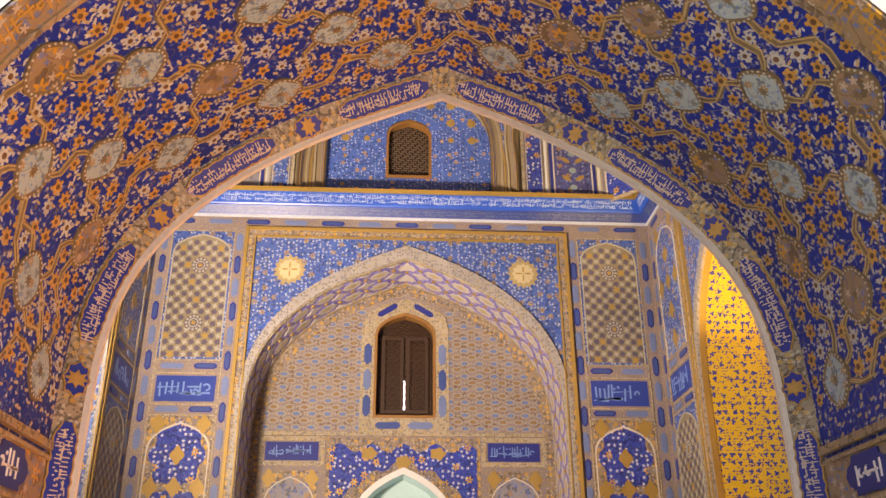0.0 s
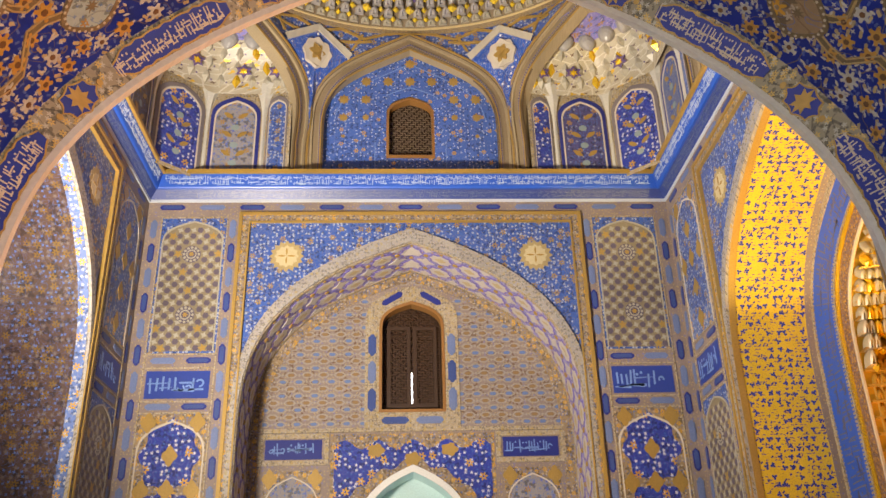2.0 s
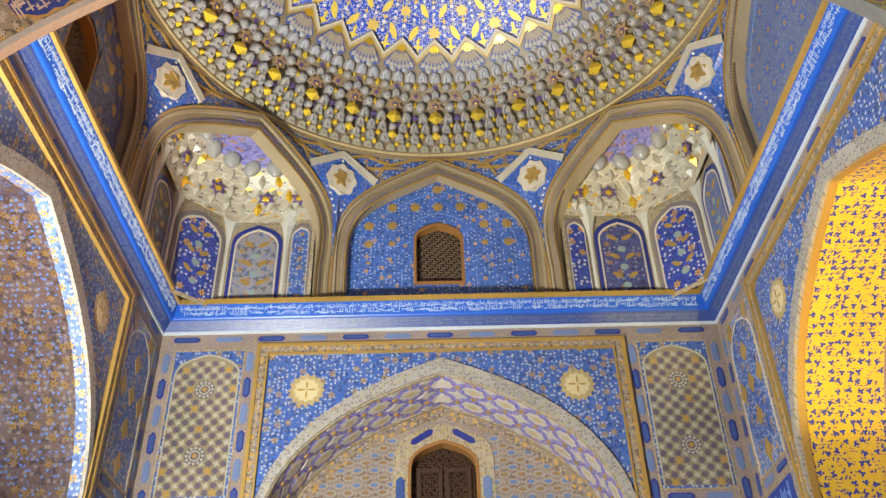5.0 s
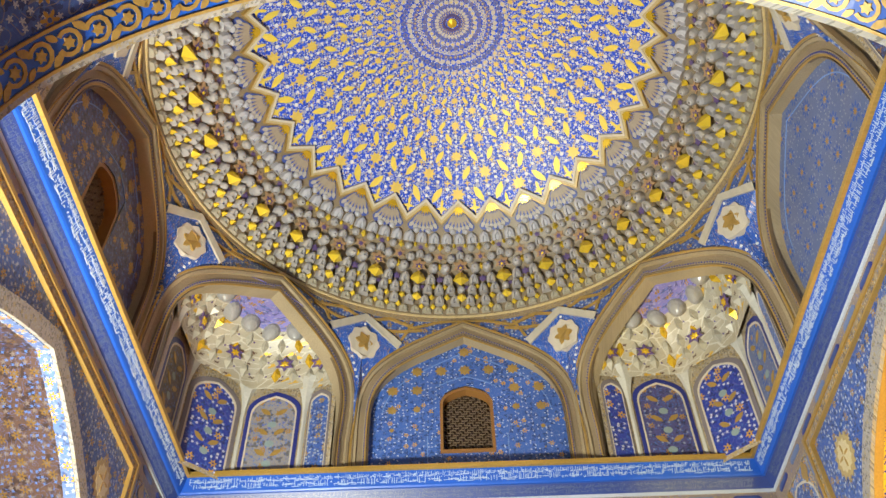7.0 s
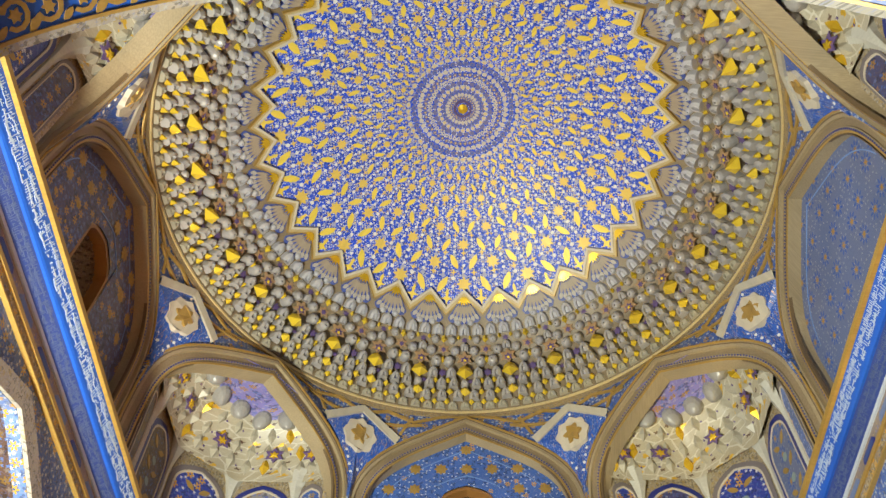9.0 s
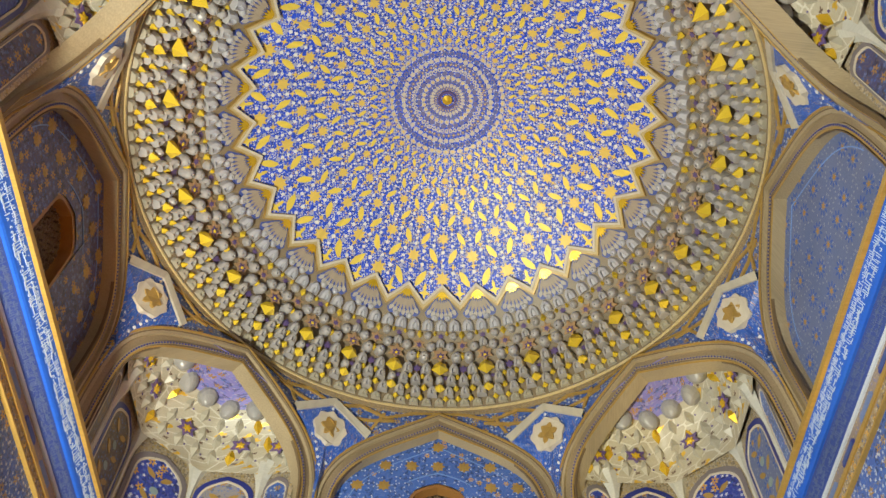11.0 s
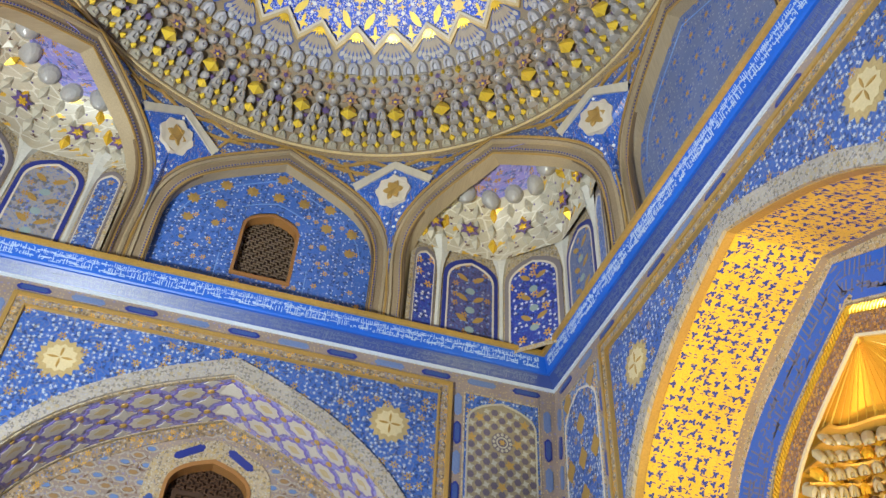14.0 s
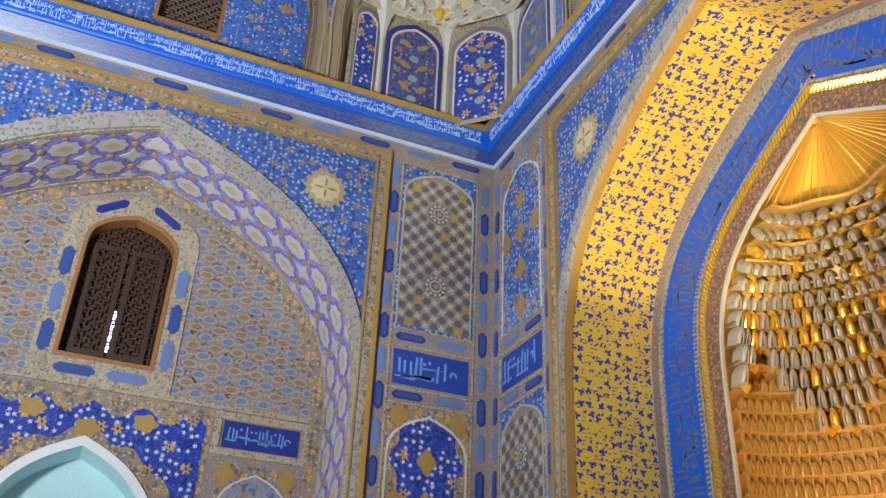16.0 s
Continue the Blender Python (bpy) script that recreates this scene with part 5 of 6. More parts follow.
# ---- transition zone: an octagon of eight arches under the dome ----
OCT = HALF
SIDE = OCT * math.tan(math.radians(22.5))
RING_R, RING_Z = 5.40, 14.74


def face_dist(k, z):
    """The diagonal arches lean in a little towards the ring."""
    return OCT - (0.34 * max(0.0, min(1.0, (z - 11.6) / 2.6)) if k % 2 else 0.15 * max(0.0, min(1.0, (z - 11.6) / 3.0)))


def apex_of(k):
    return 14.46 if k % 2 else 14.60


def outer_z(u, k):
    s = abs(u) / SIDE
    return 11.6 + (apex_of(k) - 11.6) * sharp_rise(s) if s < 1 else 11.6


def zone(theta, t, h=0.0):
    """Surface between the arches and the ring: theta in degrees clockwise from north, t from 0 at the arches to 1 at the ring."""
    k = round(theta / 45) % 8
    a = math.radians(theta - 45 * round(theta / 45))
    u = OCT * math.tan(a)
    z0 = outer_z(u, k)
    d = face_dist(k, z0)
    r0 = d / math.cos(a)
    r = r0 + (RING_R - r0) * (t ** 0.85) - h
    z = z0 + (RING_Z - z0) * t
    th = math.radians(theta)
    return (r * math.sin(th), r * math.cos(th), z)


def zone_z(theta, z, h=0.0):
    """The same surface by height."""
    k = round(theta / 45) % 8
    u = OCT * math.tan(math.radians(theta - 45 * round(theta / 45)))
    z0 = outer_z(u, k)
    return zone(theta, max(0.0, min(1.0, (z - z0) / (RING_Z - z0))), h)


ZONE = holder("transition_zone", pose(CX, CY, 0), "octagonal transition zone of painted arches and squinches under a dome", "ceiling")
b = Build()
ths = np.linspace(0, 360, 8 * 48 + 1)
ts = np.linspace(0, 1, 7)
b.sheet([[zone(th, t) for th in ths] for t in ts], [[(math.radians(th) * 5.4, zone(th, t)[2]) for th in ths] for t in ts])
b.done("spandrels", SPANDREL, ZONE)


def face_map(k):
    th = math.radians(45 * k)
    c, s = math.cos(th), math.sin(th)

    def P(u, z, h, back=0.0):
        d = face_dist(k, z) - h
        return (d * s + u * c, d * c - u * s, z)
    return P


def oarch(hw, k, dz=0.0, foot=10.7, n=20):
    return arch(hw, 11.6, apex_of(k) + dz, n, foot, sharp_rise)


IN_HW = 1.97
PLUMBLUE = painted_floral("plum_blue_floral", (0.06, 0.055, 0.16), (0.14, 0.14, 0.34), OCHRE, (0.30, 0.33, 0.45), 5.0, 0.3, 10.0, 0.4, 0.3)
SILVERB = plain("silver_grey_bulb", (0.34, 0.325, 0.32), 0.28)
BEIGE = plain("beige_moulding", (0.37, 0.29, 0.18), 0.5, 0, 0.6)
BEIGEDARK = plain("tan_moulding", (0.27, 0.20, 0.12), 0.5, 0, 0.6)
for k in range(8):
    P = face_map(k)
    b = Build()
    b.band(oarch(SIDE, k), oarch(SIDE - 0.12, k, -0.14), P, -0.1, 0.03, loop=False)
    b.band(oarch(SIDE - 0.24, k, -0.27), oarch(IN_HW, k, -0.44), P, -0.3, 0.0, loop=False)
    b.done("arch_moulding", BEIGE, ZONE)
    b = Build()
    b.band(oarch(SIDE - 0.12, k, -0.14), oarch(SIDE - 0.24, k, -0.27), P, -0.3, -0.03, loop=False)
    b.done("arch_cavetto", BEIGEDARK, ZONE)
    b = Build()
    for o in (0.05, 0.30, 0.335):
        b.band(oarch(SIDE - o, k, -o * 1.12), oarch(SIDE - o - 0.018, k, -(o + 0.018) * 1.12), P, -0.05, 0.036 if o < 0.1 else 0.008, loop=False)
    b.done("moulding_line", plain("umber_line", (0.16, 0.105, 0.055), 0.5), ZONE)
    b = Build()
    bead = Path(oarch(SIDE - 0.27, k, -0.30))
    s = float(bead.s[0])
    while s < bead.s[-1]:
        u, z = bead.at(s)[:2]
        b.plate(oval(u, z, 0.018, 0.018, 5), P, 0.0, 0.012)
        s += 0.06
    tagged(b.done("bead_line", BLUED, ZONE), kind="stuff")
    b = Build()
    b.band(oarch(SIDE + 0.0, k, 0.0), oarch(SIDE - 0.035, k, -0.04), P, 0, 0.05, loop=False)
    b.band(oarch(IN_HW + 0.03, k, -0.4), oarch(IN_HW, k, -0.44), P, 0, 0.012, loop=False)
    b.done("gilt_edge", LEAFDARK, ZONE)
    if k % 2 == 0:
        # blind niche with gilt stars and a small lattice window
        deep = 0.22
        Q = lambda u, z, h, P=P: P(u, z, h - deep)
        b = Build()
        line = oarch(IN_HW, k, -0.44)
        whw = 0.54
        cu = sorted({round(u, 4) for u, _ in line} | {-whw, whw, 0.0, -0.27, 0.27, -0.42, 0.42})
        za = apex_of(k) - 0.44
        for u0, u1 in zip(cu[:-1], cu[1:]):
            t0, t1 = (arch_z(u, IN_HW, 11.6, za, sharp_rise) for u in (u0, u1))
            m = (u0 + u1) / 2
            segs = [(10.7, 10.7, t0, t1)]
            if abs(m) < whw and k != 2:
                h0, h1 = (12.56 + 0.5 * rise(u / whw) for u in (u0, u1))
                segs = [(10.7, 10.7, 11.46, 11.46), (h0, h1, t0, t1)]
            for c0, c1, d0, d1 in segs:
                b.add([Q(u0, c0, 0), Q(u1, c1, 0), Q(u1, d1, 0), Q(u0, d0, 0)], [(0, 1, 2, 3)], [(u0, c0), (u1, c1), (u1, d1), (u0, d0)])
        # the west niche lies in shade, so it gets the darkened painting
        b.done("niche_wall", RINGS if k == 2 else (NICHE_SHADED if k == 6 else UPPER), ZONE)
        b = Pieces("gilt_star", LEAFDARK, ZONE)
        for r in range(7 if k != 2 else 0):
            for c in range(-3, 4):
                u, z = c * 0.5, 11.05 + r * 0.48
                if abs(u) > 1.62 or z > arch_z(u, IN_HW, 11.6, za, sharp_rise) - 0.2 or (abs(u) < 0.85 and z < 13.05):
                    continue
                b.dome_plate(star(u, z, 8, 0.135, 0.09), Q, 0, 0.012, 0.03)
        b = Build()
        b.band(oarch(IN_HW - 0.22, k, -0.66), oarch(IN_HW - 0.24, k, -0.68), Q, 0, 0.012, loop=False)
        if k != 2:
            b.band(arch(0.8, 12.5, 13.3, 10, foot=10.7), arch(0.78, 12.5, 13.28, 10, foot=10.7), Q, 0, 0.012, loop=False)
        b.done("pale_outline", SKYP, ZONE)
        if k != 2:
            lattice_window("window_%d" % (2 + k // 2), pose(CX, CY, 0, 0, 0, -45 * k), -whw, whw, 11.46, 13.06, OCT + deep, 0.16, False)
    else:
        # squinch: five-sided niche with painted panels and a stalactite half-dome
        th = math.radians(45 * k)
        c, s = math.cos(th), math.sin(th)
        SQ = based("squinch", pose(CX + 7.0 * math.sin(th), CY + 7.0 * math.cos(th), 10.8, 0, 0, -45 * k), "corner squinch with painted niche panels and gilded cream stalactites", "squinch", "squinches under the dome")
        plan = [(-1.9, 0.1), (-1.56, 0.62), (-0.66, 1.46), (0.66, 1.46), (1.56, 0.62), (1.9, 0.1)]

        def W(u, v, z):
            d = OCT + v
            return (d * s + u * c, d * c - u * s, z)
        zh = 12.86
        # west-side panels take the darkened painting, with their shade in the colour
        mats = [NICHE_SHADED, NICHE_SHADED if k in (5, 7) else SPANDREL, NICHE_GREY if k in (7, 3) else CLOUD, CLOUD, NICHE_SHADED]
        if k == 1:
            mats = [CLOUD, PLUMBLUE, CLOUD, RINGS, UPPER]
        # the two left panels here are brown to paint in the shadow over them
        if k == 7:
            mats = [BROWN_SHADE_FLORAL, BROWN_SHADE_FLORAL, CLOUD, NICHE_GREY, SPANDREL]
        for i in range(5):
            (u0, v0), (u1, v1) = plan[i], plan[i + 1]
            L = math.hypot(u1 - u0, v1 - v0)
            nx, ny = (v1 - v0) / L, -(u1 - u0) / L
            Pw = lambda a, z, h, u0=u0, v0=v0, u1=u1, v1=v1, L=L, nx=nx, ny=ny: W(u0 + (u1 - u0) * a / L + nx * h, v0 + (v1 - v0) * a / L + ny * h, z)
            b = Build()
            b.add([Pw(0, 10.7, 0), Pw(L, 10.7, 0), Pw(L, 13.1, 0), Pw(0, 13.1, 0)], [(0, 1, 2, 3)], rect(0, L, 10.7, 13.1))
            b.done("squinch_wall", STONE, SQ)
            o = arch_panel_outline(0.08, L - 0.08, 10.8, zh, min(0.6, L * 0.5))
            b = Build()
            b.plate(o, Pw, 0, 0.01)
            b.done("squinch_panel", mats[i], SQ)
            m = L / 2
            i1 = [(m + (a - m) * 0.86, 10.8 + (z - 10.8) * 0.95) for a, z in o]
            i2 = [(m + (a - m) * 0.80, 10.8 + (z - 10.8) * 0.93) for a, z in o]
            b = Build()
            b.band(o, i1, Pw, 0, 0.02, loop=False)
            b.done("panel_border", BLUED if i % 2 else SLATEB, SQ)
            b = Build()
            b.band(i1, i2, Pw, 0, 0.025, loop=False)
            b.done("panel_fillet", CREAMP, SQ)
            if i in (1, 2, 3):
                b = Pieces("gilt_leaf", LEAFDARK, SQ)
                for j in range(3):
                    z = 11.2 + j * 0.48
                    for du in (-0.16, 0.16):
                        b.plate(leaf(m + du, z + 0.2, 0.26, 0.11, 0.6 if du > 0 else math.pi - 0.6), Pw, 0.01, 0.018)
                b = Pieces("pale_medallion", SAGE, SQ)
                for j in range(3):
                    b.plate(oval(m, 11.15 + j * 0.45, 0.09, 0.075, 10), Pw, 0.01, 0.016)
        # half-dome above
        apx = apex_of(k) - 0.44

        def shell(a, t, h=0.0):
            """a from 0 to 5 along the plan, t from 0 at the panels to 1 at the arch's apex."""
            t = max(0.0, min(1.0, t))
            i = min(4, int(a))
            f = a - i
            u = plan[i][0] + (plan[i + 1][0] - plan[i][0]) * f
            v = plan[i][1] + (plan[i + 1][1] - plan[i][1]) * f
            q = max(0.0, math.cos(t * math.pi / 2)) ** 0.75
            z = zh + (apx + 0.05 - zh) * math.sin(t * math.pi / 2) ** 1.1
            lean = OCT - face_dist(k, z)
            return W(u * q * (1 - h * 0.3), v * q * (1 - h * 0.6) - lean - h * 0.4 * (1 - q), z - h * 0.3)
        b = Build()
        aa = np.linspace(0, 5, 41)
        tt = np.linspace(0, 1, 11)
        b.sheet([[shell(a, t) for a in aa] for t in tt], [[(a * 0.9 * (1 - 0.6 * t), t * 2.2) for a in aa] for t in tt])
        b.done("squinch_shell", NET, SQ, smooth=True)
        b = Build()
        tt = np.linspace(0.62, 0.985, 7)
        b.sheet([[shell(a, t, 0.05) for a in aa] for t in tt], [[(a * 0.5 * (1 - 0.6 * t), t * 2.2) for a in aa] for t in tt])
        b.done("painted_cap", LAVP, SQ, smooth=True)
        bulbs = Pieces("stalactite_bulb", SILVERB, SQ)
        wh, gd, br = Pieces("stalactite_cell", CREAMST, SQ), Pieces("gilt_facet", LEAF, SQ), Pieces("dark_dot", PURP, SQ)

        def sframe(a, t):
            p = np.array(shell(a, t))
            e = np.array(shell(min(5, a + 0.05), t)) - np.array(shell(max(0, a - 0.05), t))
            e /= np.linalg.norm(e) + 1e-9
            g = np.array(shell(a, min(1, t + 0.04))) - np.array(shell(a, t - 0.04))
            g /= np.linalg.norm(g) + 1e-9
            o = np.cross(e, g)
            mid = np.array(W(0, -1.0, 12.2)) - p
            return p, e, g, (o if np.dot(o, mid) > 0 else -o) / (np.linalg.norm(o) + 1e-9)
        for i in range(1, 5):
            u, v = plan[i]
            l = math.hypot(u, v)
            rib = [(10.75, 0.05, 0.05), (12.3, 0.05, 0.05), (12.55, 0.075, 0.08), (12.78, 0.13, 0.13), (13.0, 0.24, 0.17), (13.12, 0.34, 0.2)]
            rows = []
            for z, w, d in rib:
                cu, cv = u * (1 - d / l), v * (1 - d / l)
                tu, tv = -v / l, u / l
                rows.append([W(u + tu * w, v + tv * w, z), W(cu + tu * w * 0.5, cv + tv * w * 0.5, z), W(cu - tu * w * 0.5, cv - tv * w * 0.5, z), W(u - tu * w, v - tv * w, z)])
            b = Build()
            b.sheet(rows, [[(0, z), (0.05, z), (0.1, z), (0.15, z)] for z, _, _ in rib])
            b.done("rib", RIBP, SQ)
        for r, (t, n, w, h) in enumerate(((0.10, 15, 0.30, 0.34), (0.26, 15, 0.28, 0.32), (0.42, 12, 0.26, 0.30), (0.53, 7, 0.46, 0.44))):
            for j in range(n):
                a = 0.35 + 4.3 * (j + 0.5) / n
                p, e, g, o = sframe(a, t)
                if r < 3:
                    stamp(gd if (j * 2 + r) % 5 == 0 else wh, FACET, p, e, g, o, w * 0.7, h, 0.22)
                    stamp(wh, STAR6, p + e * w * 0.45, e, g, o, w * 0.6, w * 0.6, 0.1)
                    stamp(br, STAR6, p + e * w * 0.45 + o * 0.02 + g * 0.08, e, g, o, 0.05, 0.05, 0.05)
                else:
                    stamp(bulbs, DROP, p, e, g, o, w * 0.85, h * 0.95, 0.34)
        for a in (1.5, 2.5, 3.5, 0.7, 4.3):
            p, e, g, o = sframe(a, 0.2)
            b = Build()
            stamp(b, STAR6, p + o * 0.12, e, g, o, 0.42, 0.32, 0.1)
            boss = b.done("boss", PURP, SQ)
            b = Build()
            stamp(b, STAR6, p + o * 0.15 + g * 0.07, e, g, o, 0.2, 0.16, 0.2)
            b.done("boss_flower", LEAF, boss)

# kites between the arches
KITEBLUE = painted_floral("kite_blue_painting", (0.02, 0.08, 0.40), (0.1, 0.16, 0.5), OCHRE, (0.6, 0.62, 0.7), 6.0, 0.2, 10.0, 0.4, 0.3)
for k in range(8):
    th0 = 22.5 + 45 * k
    arcs = [(0.0, 12.65), (1.2, 13.02), (2.6, 13.36), (5.2, 13.68), (8.0, 13.9)]
    kite = [(th0 + a, z) for a, z in arcs] + [(th0, 14.44)] + [(th0 - a, z) for a, z in arcs[:0:-1]]
    ZC = 13.82

    def shrink(q, f):
        return [(th0 + (a - th0) * f, ZC + (z - ZC) * f) for a, z in q]
    p = zone_z(th0, 12.95)
    root = based("kite_medallion", pose(CX + p[0], CY + p[1], p[2], 0, 0, -th0), "white framed kite panel with a cream medallion on blue", "wall ornament", "kites between the arches")
    b = Build()
    b.band([(th0 - 8.6, 13.99), (th0, 14.57), (th0 + 8.6, 13.99)], [(th0 - 7.8, 13.85), (th0, 14.40), (th0 + 7.8, 13.85)], zone_z, 0, 0.07, loop=False)
    b.done("kite_frame", plain("cream_frame", (0.52, 0.47, 0.38), 0.5), root)
    b = Build()
    b.dome_plate(kite, zone_z, 0, 0.03, 0.03)
    b.done("kite_field", KITEBLUE, root, "bright blue field")
    b = Pieces("pearl", WHITEP, root)
    inner = [np.array(q) for q in shrink(kite, 0.80)]
    for a, z in inner + [(p + q) / 2 for p, q in zip(inner, inner[1:] + inner[:1])]:
        b.plate([(a + 0.3 * math.cos(q), z + 0.028 * math.sin(q)) for q in (2 * math.pi * m / 8 for m in range(8))], zone_z, 0.03, 0.05)
    b = Build()
    b.plate([(th0 + 3.5 * math.cos(q) * (1 + 0.07 * math.cos(8 * q)), ZC + 0.34 * math.sin(q) * (1 + 0.07 * math.cos(8 * q))) for q in (2 * math.pi * i / 32 for i in range(32))], zone_z, 0.02, 0.13)
    med = b.done("cream_medallion", CREAMP, root, "cream lobed medallion")
    b = Build()
    b.plate([(th0 + 1.7 * math.cos(q) * (1 + 0.25 * math.cos(6 * q)), ZC + 0.17 * math.sin(q) * (1 + 0.25 * math.cos(6 * q))) for q in (2 * math.pi * i / 24 for i in range(24))], zone_z, 0.12, 0.16)
    b.done("heart", LEAFDARK, med)
    b = Build()
    for sg in (-1, 1):
        q0 = [(th0 + sg * 3.2, 14.27), (th0 + sg * 8, 14.3), (th0 + sg * 13, 14.36)]
        for p, q in zip(q0[:-1], q0[1:]):
            b.plate([(p[0], p[1] - 0.025), (q[0], q[1] - 0.025), (q[0], q[1] + 0.025), (p[0], p[1] + 0.025)], zone_z, 0, 0.04)
        b.plate([(th0 + sg * 8.2, 14.1), (th0 + sg * 8.9, 14.1), (th0 + sg * 11.2, 14.52), (th0 + sg * 10.5, 14.52)], zone_z, 0, 0.04)
    b.done("gilt_lines", LEAFDARK, ZONE)

b = Build()
tl = np.linspace(0, 360, 385)
b.band([(th, 14.62) for th in tl], [(th, RING_Z) for th in tl], zone_z, 0, 0.03, loop=False)
b.done("ring_band", TANBAND, ZONE)
b = Build()
for k in range(64):
    a0, a1 = k * 5.625, (k + 1) * 5.625
    lo, hi = (14.42, 14.6) if k % 2 == 0 else (14.6, 14.42)
    b.plate([(a0, lo - 0.03), (a1, hi - 0.03), (a1, hi + 0.03), (a0, lo + 0.03)], zone_z, 0, 0.035)
tagged(b.done("gilt_zigzag", LEAFDARK, ZONE), kind="stuff")

# ---- dome ----
PROF = np.array([(5.40, 14.74), (5.30, 15.02), (5.13, 15.36), (4.87, 15.72), (4.52, 16.05), (4.12, 16.36), (3.7, 16.66), (3.2, 17.0), (2.6, 17.34), (1.9, 17.64), (1.0, 17.9), (0.0, 18.0)])
PL = np.r_[0, np.cumsum(np.hypot(*np.diff(PROF, axis=0).T))]


def dome(th, l, h=0.0):
    """th in degrees, l along the profile from the ring, h off the surface towards the inside."""
    r, z = float(np.interp(l, PL, PROF[:, 0])), float(np.interp(l, PL, PROF[:, 1]))
    e = 0.08
    dr = float(np.interp(l + e, PL, PROF[:, 0]) - np.interp(l - e, PL, PROF[:, 0]))
    dz = float(np.interp(l + e, PL, PROF[:, 1]) - np.interp(l - e, PL, PROF[:, 1]))
    q = math.hypot(dr, dz)
    r, z = r - dz / q * h, z + dr / q * h
    t = math.radians(th)
    return (r * math.sin(t), r * math.cos(t), z)


DOME = holder("dome", pose(CX, CY, 0), "blue and gold painted dome with a stalactite ring", "ceiling")
LEND = float(PL[-1])
b = Build()
ls = np.linspace(0, LEND, 40)
ths = np.linspace(0, 360, 129)
b.sheet([[dome(t, l) for t in ths] for l in ls], [[((LEND - l) * math.sin(math.radians(t)), (LEND - l) * math.cos(math.radians(t))) for t in ths] for l in ls])
b.done("dome_shell", DOME_BLUE, DOME, smooth=True)
# gilt ring at the base
b = Build()
tl = np.linspace(0, 360, 161)
for l0, l1, h in ((-0.0, 0.03, 0.06), (0.03, 0.06, 0.03)):
    b.band([(t, l0) for t in tl], [(t, l1) for t in tl], dome, -0.05, h, loop=False)
b.done("ring_moulding", plain("pale_ring_gilding", (0.72, 0.57, 0.30), 0.35, 0.15), DOME)


def dframe(th, l):
    p = np.array(dome(th, l))
    e = np.array(dome(th + 0.5, l)) - np.array(dome(th - 0.5, l))
    e /= np.linalg.norm(e)
    g = np.array(dome(th, l + 0.05)) - np.array(dome(th, max(0, l - 0.05)))
    g /= np.linalg.norm(g)
    o = np.array(dome(th, l, 1.0)) - p
    return p, e, g, o / np.linalg.norm(o)


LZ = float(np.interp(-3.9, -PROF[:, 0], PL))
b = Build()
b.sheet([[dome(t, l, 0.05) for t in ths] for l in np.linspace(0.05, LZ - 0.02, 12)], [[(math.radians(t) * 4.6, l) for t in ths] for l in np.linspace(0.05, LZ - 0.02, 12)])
# brown ground, its colour darkened to give shade in the gaps between cells
b.done("stalactite_ground", plain("brown_shaded_ground", (0.25, 0.19, 0.12), 0.45, 0, 0.6), DOME)
NSEG = 32
A = 360 / NSEG
GREYM = plain("lilac_grey_stalactite", (0.44, 0.415, 0.42), 0.32)
ROSE = plain("rosy_brown_star", (0.40, 0.25, 0.13), 0.4)
PEARLY = plain("pearl_stalactite", (0.50, 0.49, 0.53), 0.3)


def dome_piece(bld, tmpl, th, l, out, w, h, d):
    p, e, g, o = dframe(th, l)
    if tmpl is SCOOP or tmpl is BULB:
        w, h = w * 1.06, h * 1.06
    stamp(bld, tmpl, p + o * out, e, g * 0.85 + np.array([0.0, 0.0, 0.3]), o, w, h, d)


